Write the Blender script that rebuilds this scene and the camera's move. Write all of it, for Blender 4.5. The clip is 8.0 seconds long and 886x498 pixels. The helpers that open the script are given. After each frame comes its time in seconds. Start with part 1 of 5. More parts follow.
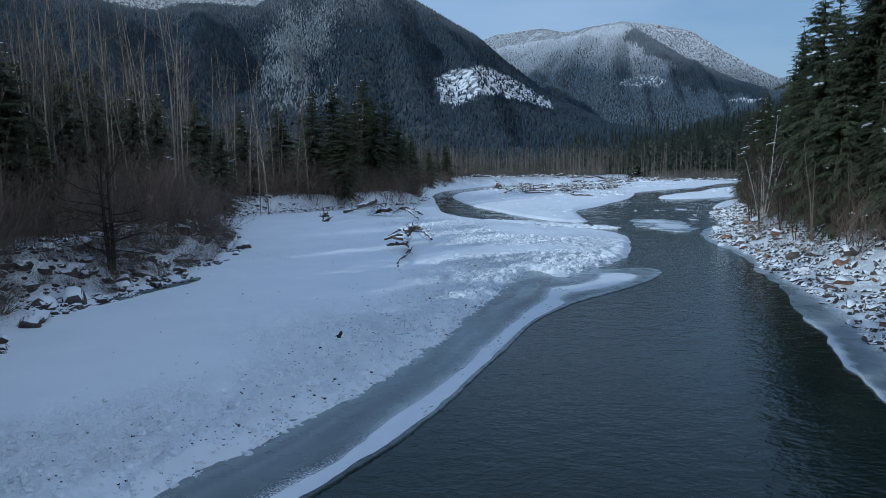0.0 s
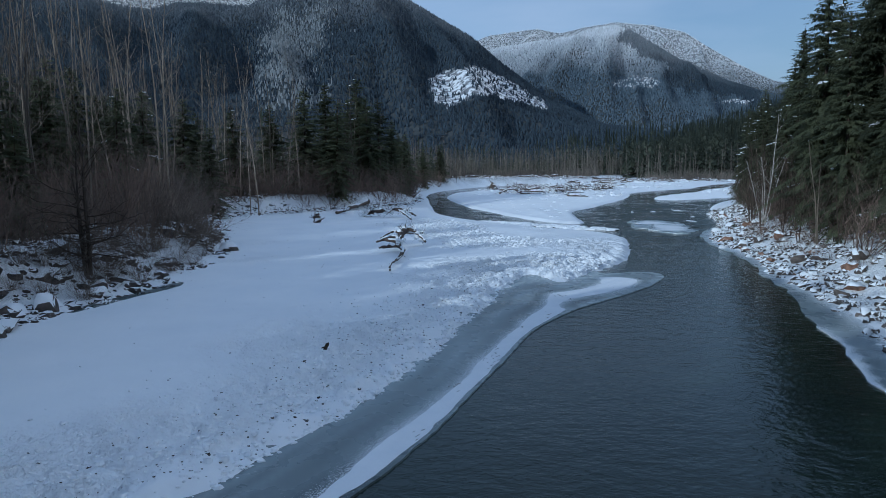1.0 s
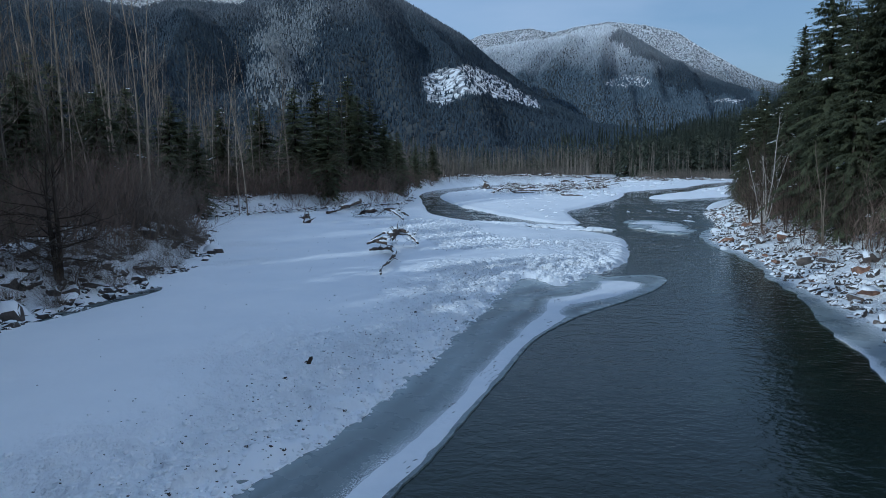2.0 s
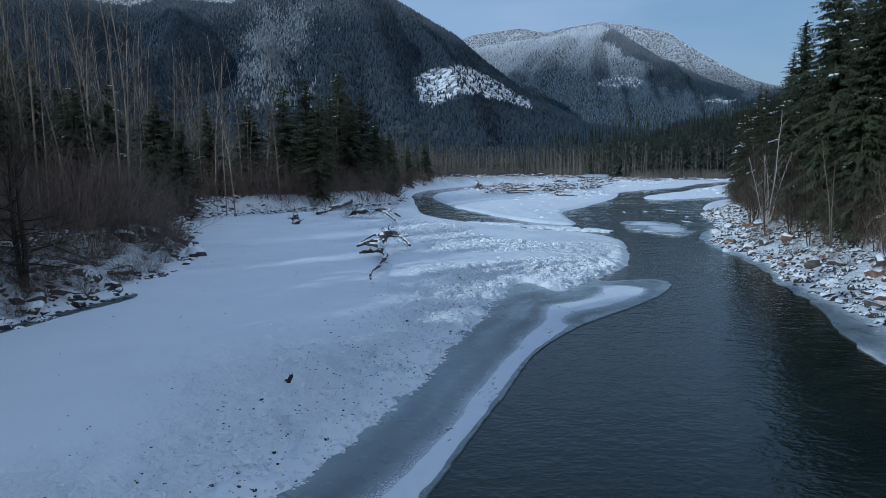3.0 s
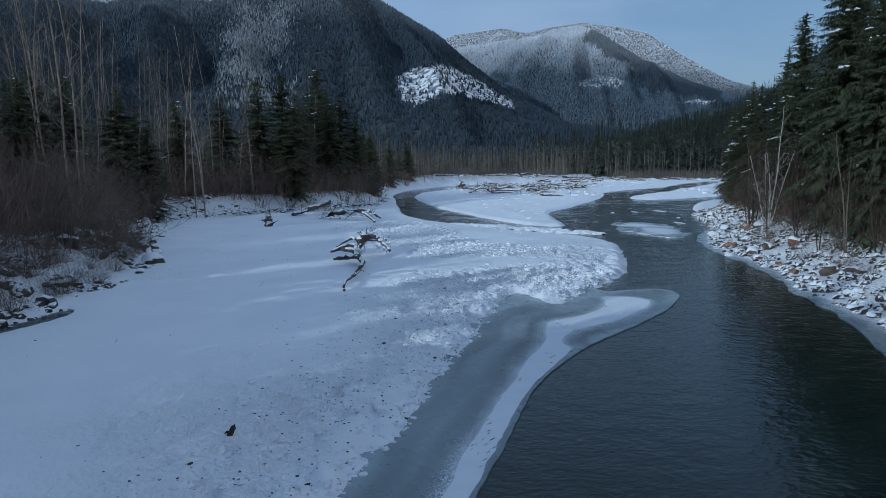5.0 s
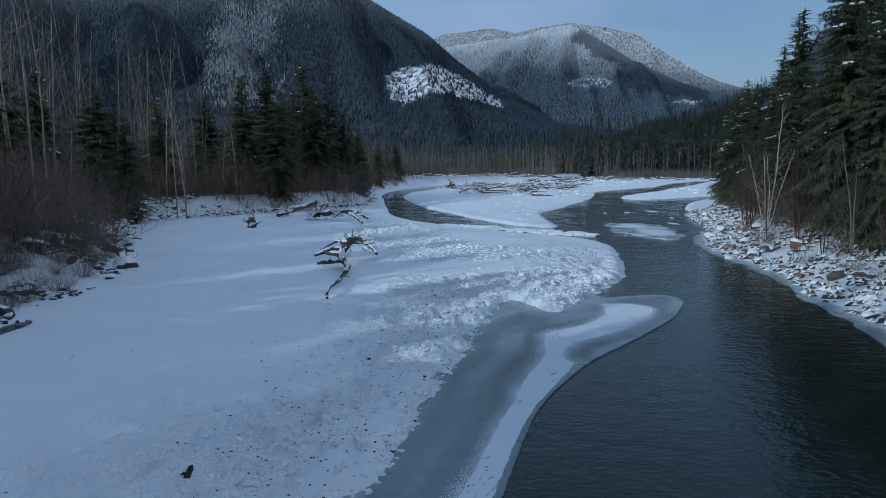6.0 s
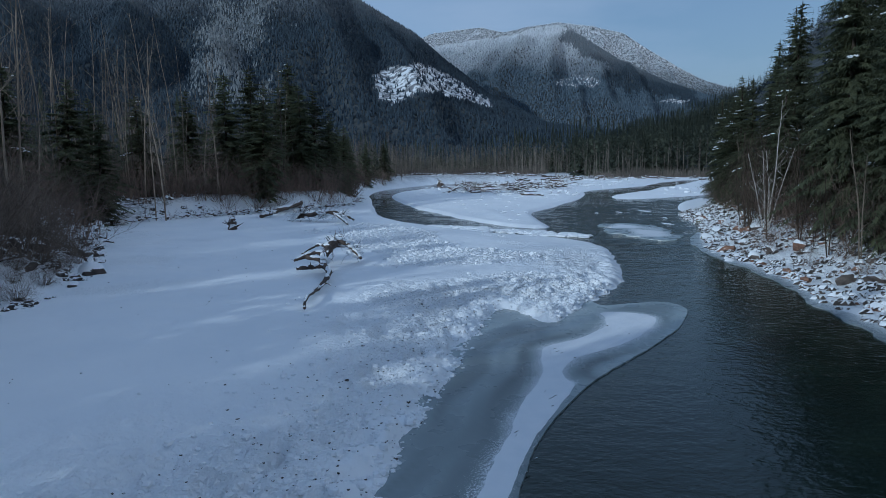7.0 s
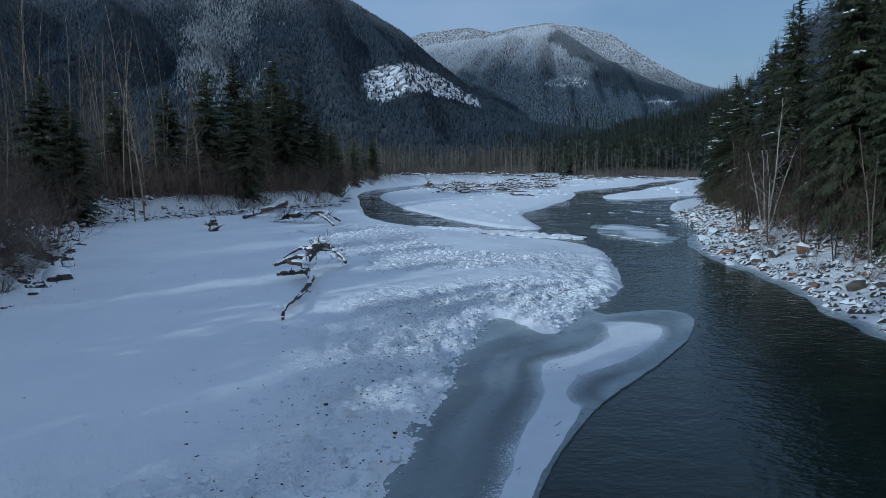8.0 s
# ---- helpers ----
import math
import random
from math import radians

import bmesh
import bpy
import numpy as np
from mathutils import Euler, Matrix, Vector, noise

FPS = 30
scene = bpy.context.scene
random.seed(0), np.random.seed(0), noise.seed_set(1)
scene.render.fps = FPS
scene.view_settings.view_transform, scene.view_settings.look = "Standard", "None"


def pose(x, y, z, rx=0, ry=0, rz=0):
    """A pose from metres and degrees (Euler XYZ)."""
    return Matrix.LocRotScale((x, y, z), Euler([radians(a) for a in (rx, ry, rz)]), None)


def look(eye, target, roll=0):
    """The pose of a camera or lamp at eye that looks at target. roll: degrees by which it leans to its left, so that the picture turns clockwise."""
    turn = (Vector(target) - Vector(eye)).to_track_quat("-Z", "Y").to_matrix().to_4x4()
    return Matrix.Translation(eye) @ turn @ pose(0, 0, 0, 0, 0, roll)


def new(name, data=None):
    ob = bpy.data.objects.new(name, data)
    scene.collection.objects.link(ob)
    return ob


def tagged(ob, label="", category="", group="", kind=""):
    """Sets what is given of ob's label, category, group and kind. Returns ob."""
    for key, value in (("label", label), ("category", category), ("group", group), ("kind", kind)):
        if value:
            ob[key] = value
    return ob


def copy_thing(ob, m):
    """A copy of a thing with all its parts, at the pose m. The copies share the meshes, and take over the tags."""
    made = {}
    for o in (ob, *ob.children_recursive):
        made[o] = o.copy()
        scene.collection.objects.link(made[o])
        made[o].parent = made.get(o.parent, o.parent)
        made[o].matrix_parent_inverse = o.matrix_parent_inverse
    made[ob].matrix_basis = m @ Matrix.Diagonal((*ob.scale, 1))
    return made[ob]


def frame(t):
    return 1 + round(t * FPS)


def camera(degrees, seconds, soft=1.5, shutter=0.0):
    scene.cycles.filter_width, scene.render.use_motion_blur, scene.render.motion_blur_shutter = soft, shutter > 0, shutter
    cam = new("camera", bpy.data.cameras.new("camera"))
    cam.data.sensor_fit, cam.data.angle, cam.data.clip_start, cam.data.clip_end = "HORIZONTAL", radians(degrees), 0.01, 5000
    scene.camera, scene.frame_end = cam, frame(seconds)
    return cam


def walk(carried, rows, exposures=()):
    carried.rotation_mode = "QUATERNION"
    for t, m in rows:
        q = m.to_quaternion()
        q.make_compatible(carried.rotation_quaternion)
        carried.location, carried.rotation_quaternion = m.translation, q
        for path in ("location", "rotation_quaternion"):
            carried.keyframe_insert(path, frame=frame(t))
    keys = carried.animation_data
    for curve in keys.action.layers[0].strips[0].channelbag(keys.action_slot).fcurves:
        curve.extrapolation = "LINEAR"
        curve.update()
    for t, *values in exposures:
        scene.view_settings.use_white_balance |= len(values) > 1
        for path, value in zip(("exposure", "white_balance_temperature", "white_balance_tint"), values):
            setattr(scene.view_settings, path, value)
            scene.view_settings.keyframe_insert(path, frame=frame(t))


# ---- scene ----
from mathutils.geometry import delaunay_2d_cdt

# ---- camera ----
EXPOSURE, DIMMED, KELVIN, TINT = 0.03, -0.25, 4900, 1
cam = camera(70.6, 8.0, 0.85)
PATH = [
    (0, (-0.222, 2.921, 7.348), (-0.065, 4.899, 7.099), -0.7),
    (0.5, (-0.184, 3.765, 7.358), (-0.018, 5.743, 7.109), -0.6),
    (1, (-0.072, 4.665, 7.329), (0.104, 6.642, 7.081), -0.6),
    (1.5, (0.01, 5.604, 7.328), (0.197, 7.579, 7.078), -0.6),
    (3, (0.246, 8.684, 7.255), (0.468, 10.656, 7.004), -0.6),
    (3.5, (0.363, 9.751, 7.228), (0.598, 11.721, 6.977), -0.6),
    (4, (0.48, 10.845, 7.192), (0.729, 12.813, 6.94), -0.6),
    (4.5, (0.619, 11.869, 7.163), (0.881, 13.835, 6.911), -0.6),
    (6, (0.971, 15.018, 7.132), (1.283, 16.978, 6.878), -0.5),
    (6.5, (1.231, 16.223, 7.122), (1.56, 18.179, 6.867), -0.6),
    (7, (1.458, 17.353, 7.114), (1.803, 19.306, 6.858), -0.6),
    (7.5, (1.606, 18.457, 7.105), (1.97, 20.407, 6.848), -0.5),
    (8, (1.787, 19.535, 7.079), (2.167, 21.481, 6.822), -0.5),
]
walk(cam, [(t, look(eye, target, roll)) for t, eye, target, roll in PATH], [(0.0, EXPOSURE, KELVIN, TINT), (8.0, DIMMED, KELVIN, TINT)])

# ---- light ----
SUN_ELEVATION = radians(19)
SUN_FROM = Vector((-0.84, -0.54, math.tan(SUN_ELEVATION))).normalized()
world = bpy.data.worlds.new("sky")
scene.world = world
world.use_nodes = True
wt = world.node_tree
sky = wt.nodes.new("ShaderNodeTexSky")
sky.sky_type, sky.sun_disc = "NISHITA", False
sky.sun_elevation, sky.sun_rotation = SUN_ELEVATION, radians(123)
sky.air_density, sky.dust_density, sky.ozone_density = 1.0, 2.6, 1.5
# thin high cloud
veil_at = wt.nodes.new("ShaderNodeTexCoord")
veil_map = wt.nodes.new("ShaderNodeMapping")
veil_map.inputs["Scale"].default_value = (1, 1, 3.5)
veil = wt.nodes.new("ShaderNodeTexNoise")
veil.inputs["Scale"].default_value, veil.inputs["Detail"].default_value = 2.2, 6
veil_ramp = wt.nodes.new("ShaderNodeValToRGB")
veil_ramp.color_ramp.elements[0].position, veil_ramp.color_ramp.elements[1].position = 0.38, 0.72
veil_ramp.color_ramp.elements[0].color, veil_ramp.color_ramp.elements[1].color = (0.25, 0.25, 0.25, 1), (0.85, 0.85, 0.85, 1)
veil_mix = wt.nodes.new("ShaderNodeMix")
veil_mix.data_type = "RGBA"
veil_mix.inputs[7].default_value = (3.55, 3.75, 4.3, 1)
wt.links.new(veil_at.outputs["Generated"], veil_map.inputs[0])
wt.links.new(veil_map.outputs[0], veil.inputs["Vector"])
wt.links.new(veil.outputs[0], veil_ramp.inputs[0])
wt.links.new(veil_ramp.outputs[0], veil_mix.inputs[0])
wt.links.new(sky.outputs[0], veil_mix.inputs[6])
wt.links.new(veil_mix.outputs[2], wt.nodes["Background"].inputs[0])
wt.nodes["Background"].inputs[1].default_value = 0.13
sun = new("sun", bpy.data.lights.new("sun", "SUN"))
sun.data.energy, sun.data.angle, sun.data.color = 2.2, radians(0.7), (1.0, 0.93, 0.82)
sun.matrix_world = look(SUN_FROM * 100, (0, 0, 0))


# ---- materials ----
def material(name, rough=0.8, metal=0.0):
    m = bpy.data.materials.new(name)
    m.use_nodes = True
    b = m.node_tree.nodes["Principled BSDF"]
    b.inputs["Roughness"].default_value, b.inputs["Metallic"].default_value = rough, metal
    return m, m.node_tree, b


def node(nt, kind, **inputs):
    n = nt.nodes.new("ShaderNode" + kind)
    for key, value in inputs.items():
        n.inputs[key.replace("_", " ")].default_value = value
    return n


def ramp(nt, source, *stops):
    r = nt.nodes.new("ShaderNodeValToRGB")
    e = r.color_ramp.elements
    while len(e) < len(stops):
        e.new(0.5)
    for k, (at, c) in zip(e, stops):
        k.position, k.color = at, (*c, 1) if len(c) == 3 else c
    nt.links.new(source, r.inputs[0])
    return r.outputs[0]


def grain(nt, scale, detail=4.0, stretch=(1, 1, 1), space="Object", turn=0.0):
    co = nt.nodes.new("ShaderNodeTexCoord")
    mp = nt.nodes.new("ShaderNodeMapping")
    mp.inputs["Scale"].default_value = stretch
    mp.inputs["Rotation"].default_value = (0, 0, radians(turn))
    n = node(nt, "TexNoise", Scale=scale, Detail=detail)
    nt.links.new(co.outputs[space], mp.inputs[0])
    nt.links.new(mp.outputs[0], n.inputs["Vector"])
    return n.outputs[0]


def bump(nt, b, height, strength, distance):
    n = node(nt, "Bump", Strength=strength, Distance=distance)
    nt.links.new(height, n.inputs["Height"])
    nt.links.new(n.outputs[0], b.inputs["Normal"])


def blend(nt, factor, a, c, kind="MIX"):
    m = nt.nodes.new("ShaderNodeMix")
    m.data_type, m.blend_type = "RGBA", kind
    for i, v in ((0, factor), (6, a), (7, c)):
        if isinstance(v, (int, float)):
            m.inputs[i].default_value = v
        elif isinstance(v, tuple):
            m.inputs[i].default_value = (*v, 1)
        else:
            nt.links.new(v, m.inputs[i])
    return m.outputs[2]


def two_tone(name, a, c, scale, rough=0.85, bump_scale=0, strength=0.4, distance=0.02, stretch=(1, 1, 1), per_object=0.0, per_island=0.0):
    m, nt, b = material(name, rough)
    col = ramp(nt, grain(nt, scale, 5, stretch), (0.3, a), (0.7, c))
    if per_object or per_island:
        if per_object:
            r = nt.nodes.new("ShaderNodeObjectInfo").outputs["Random"]
        else:
            r = nt.nodes.new("ShaderNodeNewGeometry").outputs["Random Per Island"]
        k = per_object or per_island
        col = blend(nt, 1.0, col, ramp(nt, r, (0.0, (1 - k,) * 3), (1.0, (1, 1, 1))), "MULTIPLY")
    nt.links.new(col, b.inputs["Base Color"])
    if bump_scale:
        bump(nt, b, grain(nt, bump_scale, 6, stretch), strength, distance)
    return m


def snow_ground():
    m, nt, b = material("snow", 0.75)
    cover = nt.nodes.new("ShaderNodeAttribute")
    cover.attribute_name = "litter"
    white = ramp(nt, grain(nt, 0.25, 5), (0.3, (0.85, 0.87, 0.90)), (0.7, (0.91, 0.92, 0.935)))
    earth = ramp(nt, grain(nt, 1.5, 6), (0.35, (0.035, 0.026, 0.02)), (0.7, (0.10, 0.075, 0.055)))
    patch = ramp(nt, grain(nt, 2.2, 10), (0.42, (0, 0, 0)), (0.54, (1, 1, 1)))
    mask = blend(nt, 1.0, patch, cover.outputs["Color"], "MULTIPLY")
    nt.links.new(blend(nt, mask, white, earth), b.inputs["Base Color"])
    crust = nt.nodes.new("ShaderNodeAttribute")
    crust.attribute_name = "crust"
    rough = nt.nodes.new("ShaderNodeMath")
    rough.operation = "MULTIPLY"
    nt.links.new(crust.outputs["Fac"], rough.inputs[0])
    nt.links.new(ramp(nt, grain(nt, 6.2, 7), (0.40, (0, 0, 0)), (0.62, (1, 1, 1))), rough.inputs[1])
    add = node(nt, "Math")
    add.operation = "MULTIPLY_ADD"
    nt.links.new(grain(nt, 0.8, 7), add.inputs[0])
    add.inputs[1].default_value = 0.9
    nt.links.new(rough.outputs[0], add.inputs[2])
    bump(nt, b, add.outputs[0], 0.85, 0.09)
    return m


def ice_material(name, dark, pale, scale):
    """Clear to cloudy ice, with snow blown over it where the mesh says so."""
    m, nt, b = material(name, 0.28)
    cloud, snow = nt.nodes.new("ShaderNodeAttribute"), nt.nodes.new("ShaderNodeAttribute")
    cloud.attribute_name, snow.attribute_name = "cloudy", "dusting"
    mixed = node(nt, "Math")
    mixed.operation = "MULTIPLY_ADD"
    nt.links.new(grain(nt, scale, 7), mixed.inputs[0])
    mixed.inputs[1].default_value = 0.35
    nt.links.new(cloud.outputs["Fac"], mixed.inputs[2])
    mid = tuple(0.62 * p + 0.38 * q for p, q in zip(dark, pale))
    col = ramp(nt, mixed.outputs[0], (0.16, dark), (0.50, mid), (0.95, pale))
    # powder thins out in fine specks
    dust = node(nt, "Math")
    dust.operation = "ADD"
    nt.links.new(snow.outputs["Fac"], dust.inputs[0])
    nt.links.new(ramp(nt, grain(nt, 24.0, 9), (0.25, (0, 0, 0)), (0.75, (1, 1, 1))), dust.inputs[1])
    mask = ramp(nt, dust.outputs[0], (0.72, (0, 0, 0)), (0.98, (1, 1, 1)))
    nt.links.new(blend(nt, mask, col, (0.82, 0.84, 0.87)), b.inputs["Base Color"])
    gloss = ramp(nt, grain(nt, 0.8, 5), (0.3, (0.16,) * 3), (0.7, (0.42,) * 3))
    nt.links.new(blend(nt, mask, gloss, (0.8, 0.8, 0.8)), b.inputs["Roughness"])
    bump(nt, b, grain(nt, 3.0, 5), 0.12, 0.02)
    return m


def water_material():
    m, nt, b = material("river_water", 0.06)
    b.inputs["IOR"].default_value = 1.333
    col = ramp(nt, grain(nt, 0.12, 4), (0.35, (0.013, 0.024, 0.019)), (0.7, (0.025, 0.037, 0.029)))
    nt.links.new(col, b.inputs["Base Color"])
    big = node(nt, "Math", )
    big.operation = "MULTIPLY_ADD"
    nt.links.new(grain(nt, 1.5, 3, (0.7, 1, 1), turn=25), big.inputs[0])
    big.inputs[1].default_value = 1.9
    nt.links.new(grain(nt, 5.5, 4, (0.7, 1, 1), turn=25), big.inputs[2])
    # the riffle below the island's point
    at = nt.nodes.new("ShaderNodeTexCoord")
    far = nt.nodes.new("ShaderNodeVectorMath")
    far.operation = "DISTANCE"
    far.inputs[1].default_value = (38, 112, 0)
    nt.links.new(at.outputs["Object"], far.inputs[0])
    fade = nt.nodes.new("ShaderNodeMapRange")
    fade.inputs["From Min"].default_value, fade.inputs["From Max"].default_value = 72, 30
    nt.links.new(far.outputs["Value"], fade.inputs["Value"])
    chop = node(nt, "Math")
    chop.operation = "MULTIPLY"
    nt.links.new(fade.outputs[0], chop.inputs[0])
    nt.links.new(grain(nt, 0.55, 8, (0.6, 1, 1), turn=-25), chop.inputs[1])
    total = node(nt, "Math")
    total.operation = "MULTIPLY_ADD"
    nt.links.new(chop.outputs[0], total.inputs[0])
    total.inputs[1].default_value = 9.0
    nt.links.new(big.outputs[0], total.inputs[2])
    bump(nt, b, total.outputs[0], 0.26, 0.085)
    return m


def hill_material(name, low, high, snowy, line):
    """Forest on a slope: dark needles, for some slopes blued by painted haze, with snow lying from a height upwards."""
    m, nt, b = material(name, 0.9)
    geo = nt.nodes.new("ShaderNodeNewGeometry")
    xyz = nt.nodes.new("ShaderNodeSeparateXYZ")
    nt.links.new(geo.outputs["Position"], xyz.inputs[0])
    add = node(nt, "Math")
    add.operation = "MULTIPLY_ADD"
    nt.links.new(grain(nt, 0.004, 6), add.inputs[0])
    add.inputs[1].default_value = line[1] * 1.6
    nt.links.new(xyz.outputs[2], add.inputs[2])
    at = nt.nodes.new("ShaderNodeMapRange")
    at.inputs["From Min"].default_value, at.inputs["From Max"].default_value = line[0], line[0] + line[1] * 2
    nt.links.new(add.outputs[0], at.inputs["Value"])
    tree = nt.nodes.new("ShaderNodeMath")
    tree.operation = "MULTIPLY"
    nt.links.new(at.outputs[0], tree.inputs[0])
    nt.links.new(ramp(nt, geo.outputs["Random Per Island"], (0.0, (snowy * 0.6,) * 3), (1.0, (snowy,) * 3)), tree.inputs[1])
    # for HILL_NEAR and HILL_FAR these tones also hold the blue of haze
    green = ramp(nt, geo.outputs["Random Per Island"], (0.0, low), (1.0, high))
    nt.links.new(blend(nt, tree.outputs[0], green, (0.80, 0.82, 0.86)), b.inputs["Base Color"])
    return m


def snowy_rock(name, a, c, line=0.75):
    """Broken rock with snow caught on its upper faces."""
    m, nt, b = material(name, 0.9)
    col = ramp(nt, grain(nt, 2.2, 6), (0.3, a), (0.7, c))
    tone = nt.nodes.new("ShaderNodeNewGeometry")
    col = blend(nt, 1.0, col, ramp(nt, tone.outputs["Random Per Island"], (0.0, (0.5, 0.48, 0.46)), (1.0, (1.15, 1.05, 1.0))), "MULTIPLY")
    xyz = nt.nodes.new("ShaderNodeSeparateXYZ")
    nt.links.new(tone.outputs["Normal"], xyz.inputs[0])
    lay = node(nt, "Math")
    lay.operation = "MULTIPLY_ADD"
    nt.links.new(grain(nt, 3.0, 5), lay.inputs[0])
    lay.inputs[1].default_value = 0.7
    nt.links.new(xyz.outputs[2], lay.inputs[2])
    nt.links.new(blend(nt, ramp(nt, lay.outputs[0], (line, (0, 0, 0)), (line + 0.07, (1, 1, 1))), col, (0.83, 0.85, 0.88)), b.inputs["Base Color"])
    bump(nt, b, grain(nt, 7, 6), 0.7, 0.05)
    return m


SNOW_GROUND = snow_ground()
SNOW = two_tone("snow_cover", (0.84, 0.86, 0.89), (0.90, 0.91, 0.93), 1.5, 0.75, 7.0, 0.5, 0.04)
ICE_GREY = ice_material("grey_ice", (0.034, 0.046, 0.047), (0.33, 0.38, 0.39), 0.8)
ICE_PALE = ice_material("pale_ice", (0.15, 0.195, 0.215), (0.46, 0.52, 0.55), 0.9)
WATER = water_material()
BARK_DARK = two_tone("dark_bark", (0.035, 0.028, 0.022), (0.11, 0.085, 0.065), 6, 0.9, 14, 0.6, 0.03, (1, 1, 0.25), 0.5)
BARK_GREY = two_tone("alder_bark", (0.115, 0.093, 0.072), (0.38, 0.32, 0.25), 2.2, 0.85, 10, 0.4, 0.02, (1, 1, 0.4), 0.45)
BARK_PALE = two_tone("birch_bark", (0.30, 0.27, 0.24), (0.66, 0.62, 0.57), 3.0, 0.8, 12, 0.4, 0.02, (1, 1, 2.0), 0.2)
TWIG = two_tone("twigs", (0.115, 0.093, 0.075), (0.285, 0.232, 0.188), 1.5, 0.9, per_object=0.4)
TWIG_RED = two_tone("red_twigs", (0.122, 0.090, 0.073), (0.30, 0.222, 0.178), 1.5, 0.9, per_object=0.4)
NEEDLES = two_tone("needles", (0.092, 0.106, 0.070), (0.190, 0.204, 0.118), 1.3, 0.75, per_object=0.45)
NEEDLES_FAR = two_tone("far_needles", (0.070, 0.082, 0.062), (0.165, 0.178, 0.124), 0.05, 0.85, per_island=0.5)
for matt in (NEEDLES, NEEDLES_FAR, TWIG, TWIG_RED, BARK_DARK, BARK_GREY, BARK_PALE):
    matt.node_tree.nodes["Principled BSDF"].inputs["Specular IOR Level"].default_value = 0.15
for leafy in (NEEDLES, NEEDLES_FAR):
    nt = leafy.node_tree
    glow, mix = nt.nodes.new("ShaderNodeBsdfTranslucent"), nt.nodes.new("ShaderNodeMixShader")
    nt.links.new(nt.nodes["Principled BSDF"].inputs["Base Color"].links[0].from_socket, glow.inputs["Color"])
    mix.inputs[0].default_value = 0.5
    nt.links.new(nt.nodes["Principled BSDF"].outputs[0], mix.inputs[1])
    nt.links.new(glow.outputs[0], mix.inputs[2])
    nt.links.new(mix.outputs[0], nt.nodes["Material Output"].inputs[0])
ROCK = snowy_rock("rock", (0.038, 0.035, 0.033), (0.135, 0.122, 0.112))
ROCK_DARK = snowy_rock("bank_rock", (0.030, 0.028, 0.027), (0.115, 0.105, 0.097), 0.93)
ROCK_BROWN = snowy_rock("rusty_rock", (0.085, 0.050, 0.036), (0.26, 0.165, 0.115))
ROCK_MOSSY = snowy_rock("mossy_rock", (0.070, 0.074, 0.048), (0.19, 0.19, 0.135))
BLUE_PLASTIC = two_tone("blue_plastic", (0.02, 0.07, 0.30), (0.05, 0.16, 0.50), 4, 0.45)
WOOD = two_tone("driftwood", (0.038, 0.028, 0.022), (0.165, 0.122, 0.095), 3, 0.85, 12, 0.7, 0.03, (1, 0.3, 1), 0.3)
# bluer than bare needles: distance haze is put into the colour
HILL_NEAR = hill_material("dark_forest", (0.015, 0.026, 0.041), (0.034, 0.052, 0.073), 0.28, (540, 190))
HILL_FROST = hill_material("frosted_slope", (0.03, 0.043, 0.052), (0.070, 0.092, 0.108), 0.19, (-150, 220))
# needle tones lightened and blued to paint in the haze before the far slopes
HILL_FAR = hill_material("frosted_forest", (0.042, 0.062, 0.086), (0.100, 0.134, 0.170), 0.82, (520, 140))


# ---- building helpers ----
def part(name, data, mat, parent=None, label=""):
    """One mesh object from a Buffer, a bmesh or a mesh, under a thing or a part."""
    if isinstance(data, Buffer):
        data = data.mesh(name)
    elif isinstance(data, bmesh.types.BMesh):
        me = bpy.data.meshes.new(name)
        data.to_mesh(me)
        data.free()
        data = me
    if not data.materials:
        data.materials.append(mat)
    ob = new(name, data)
    ob.parent = parent
    return tagged(ob, label)


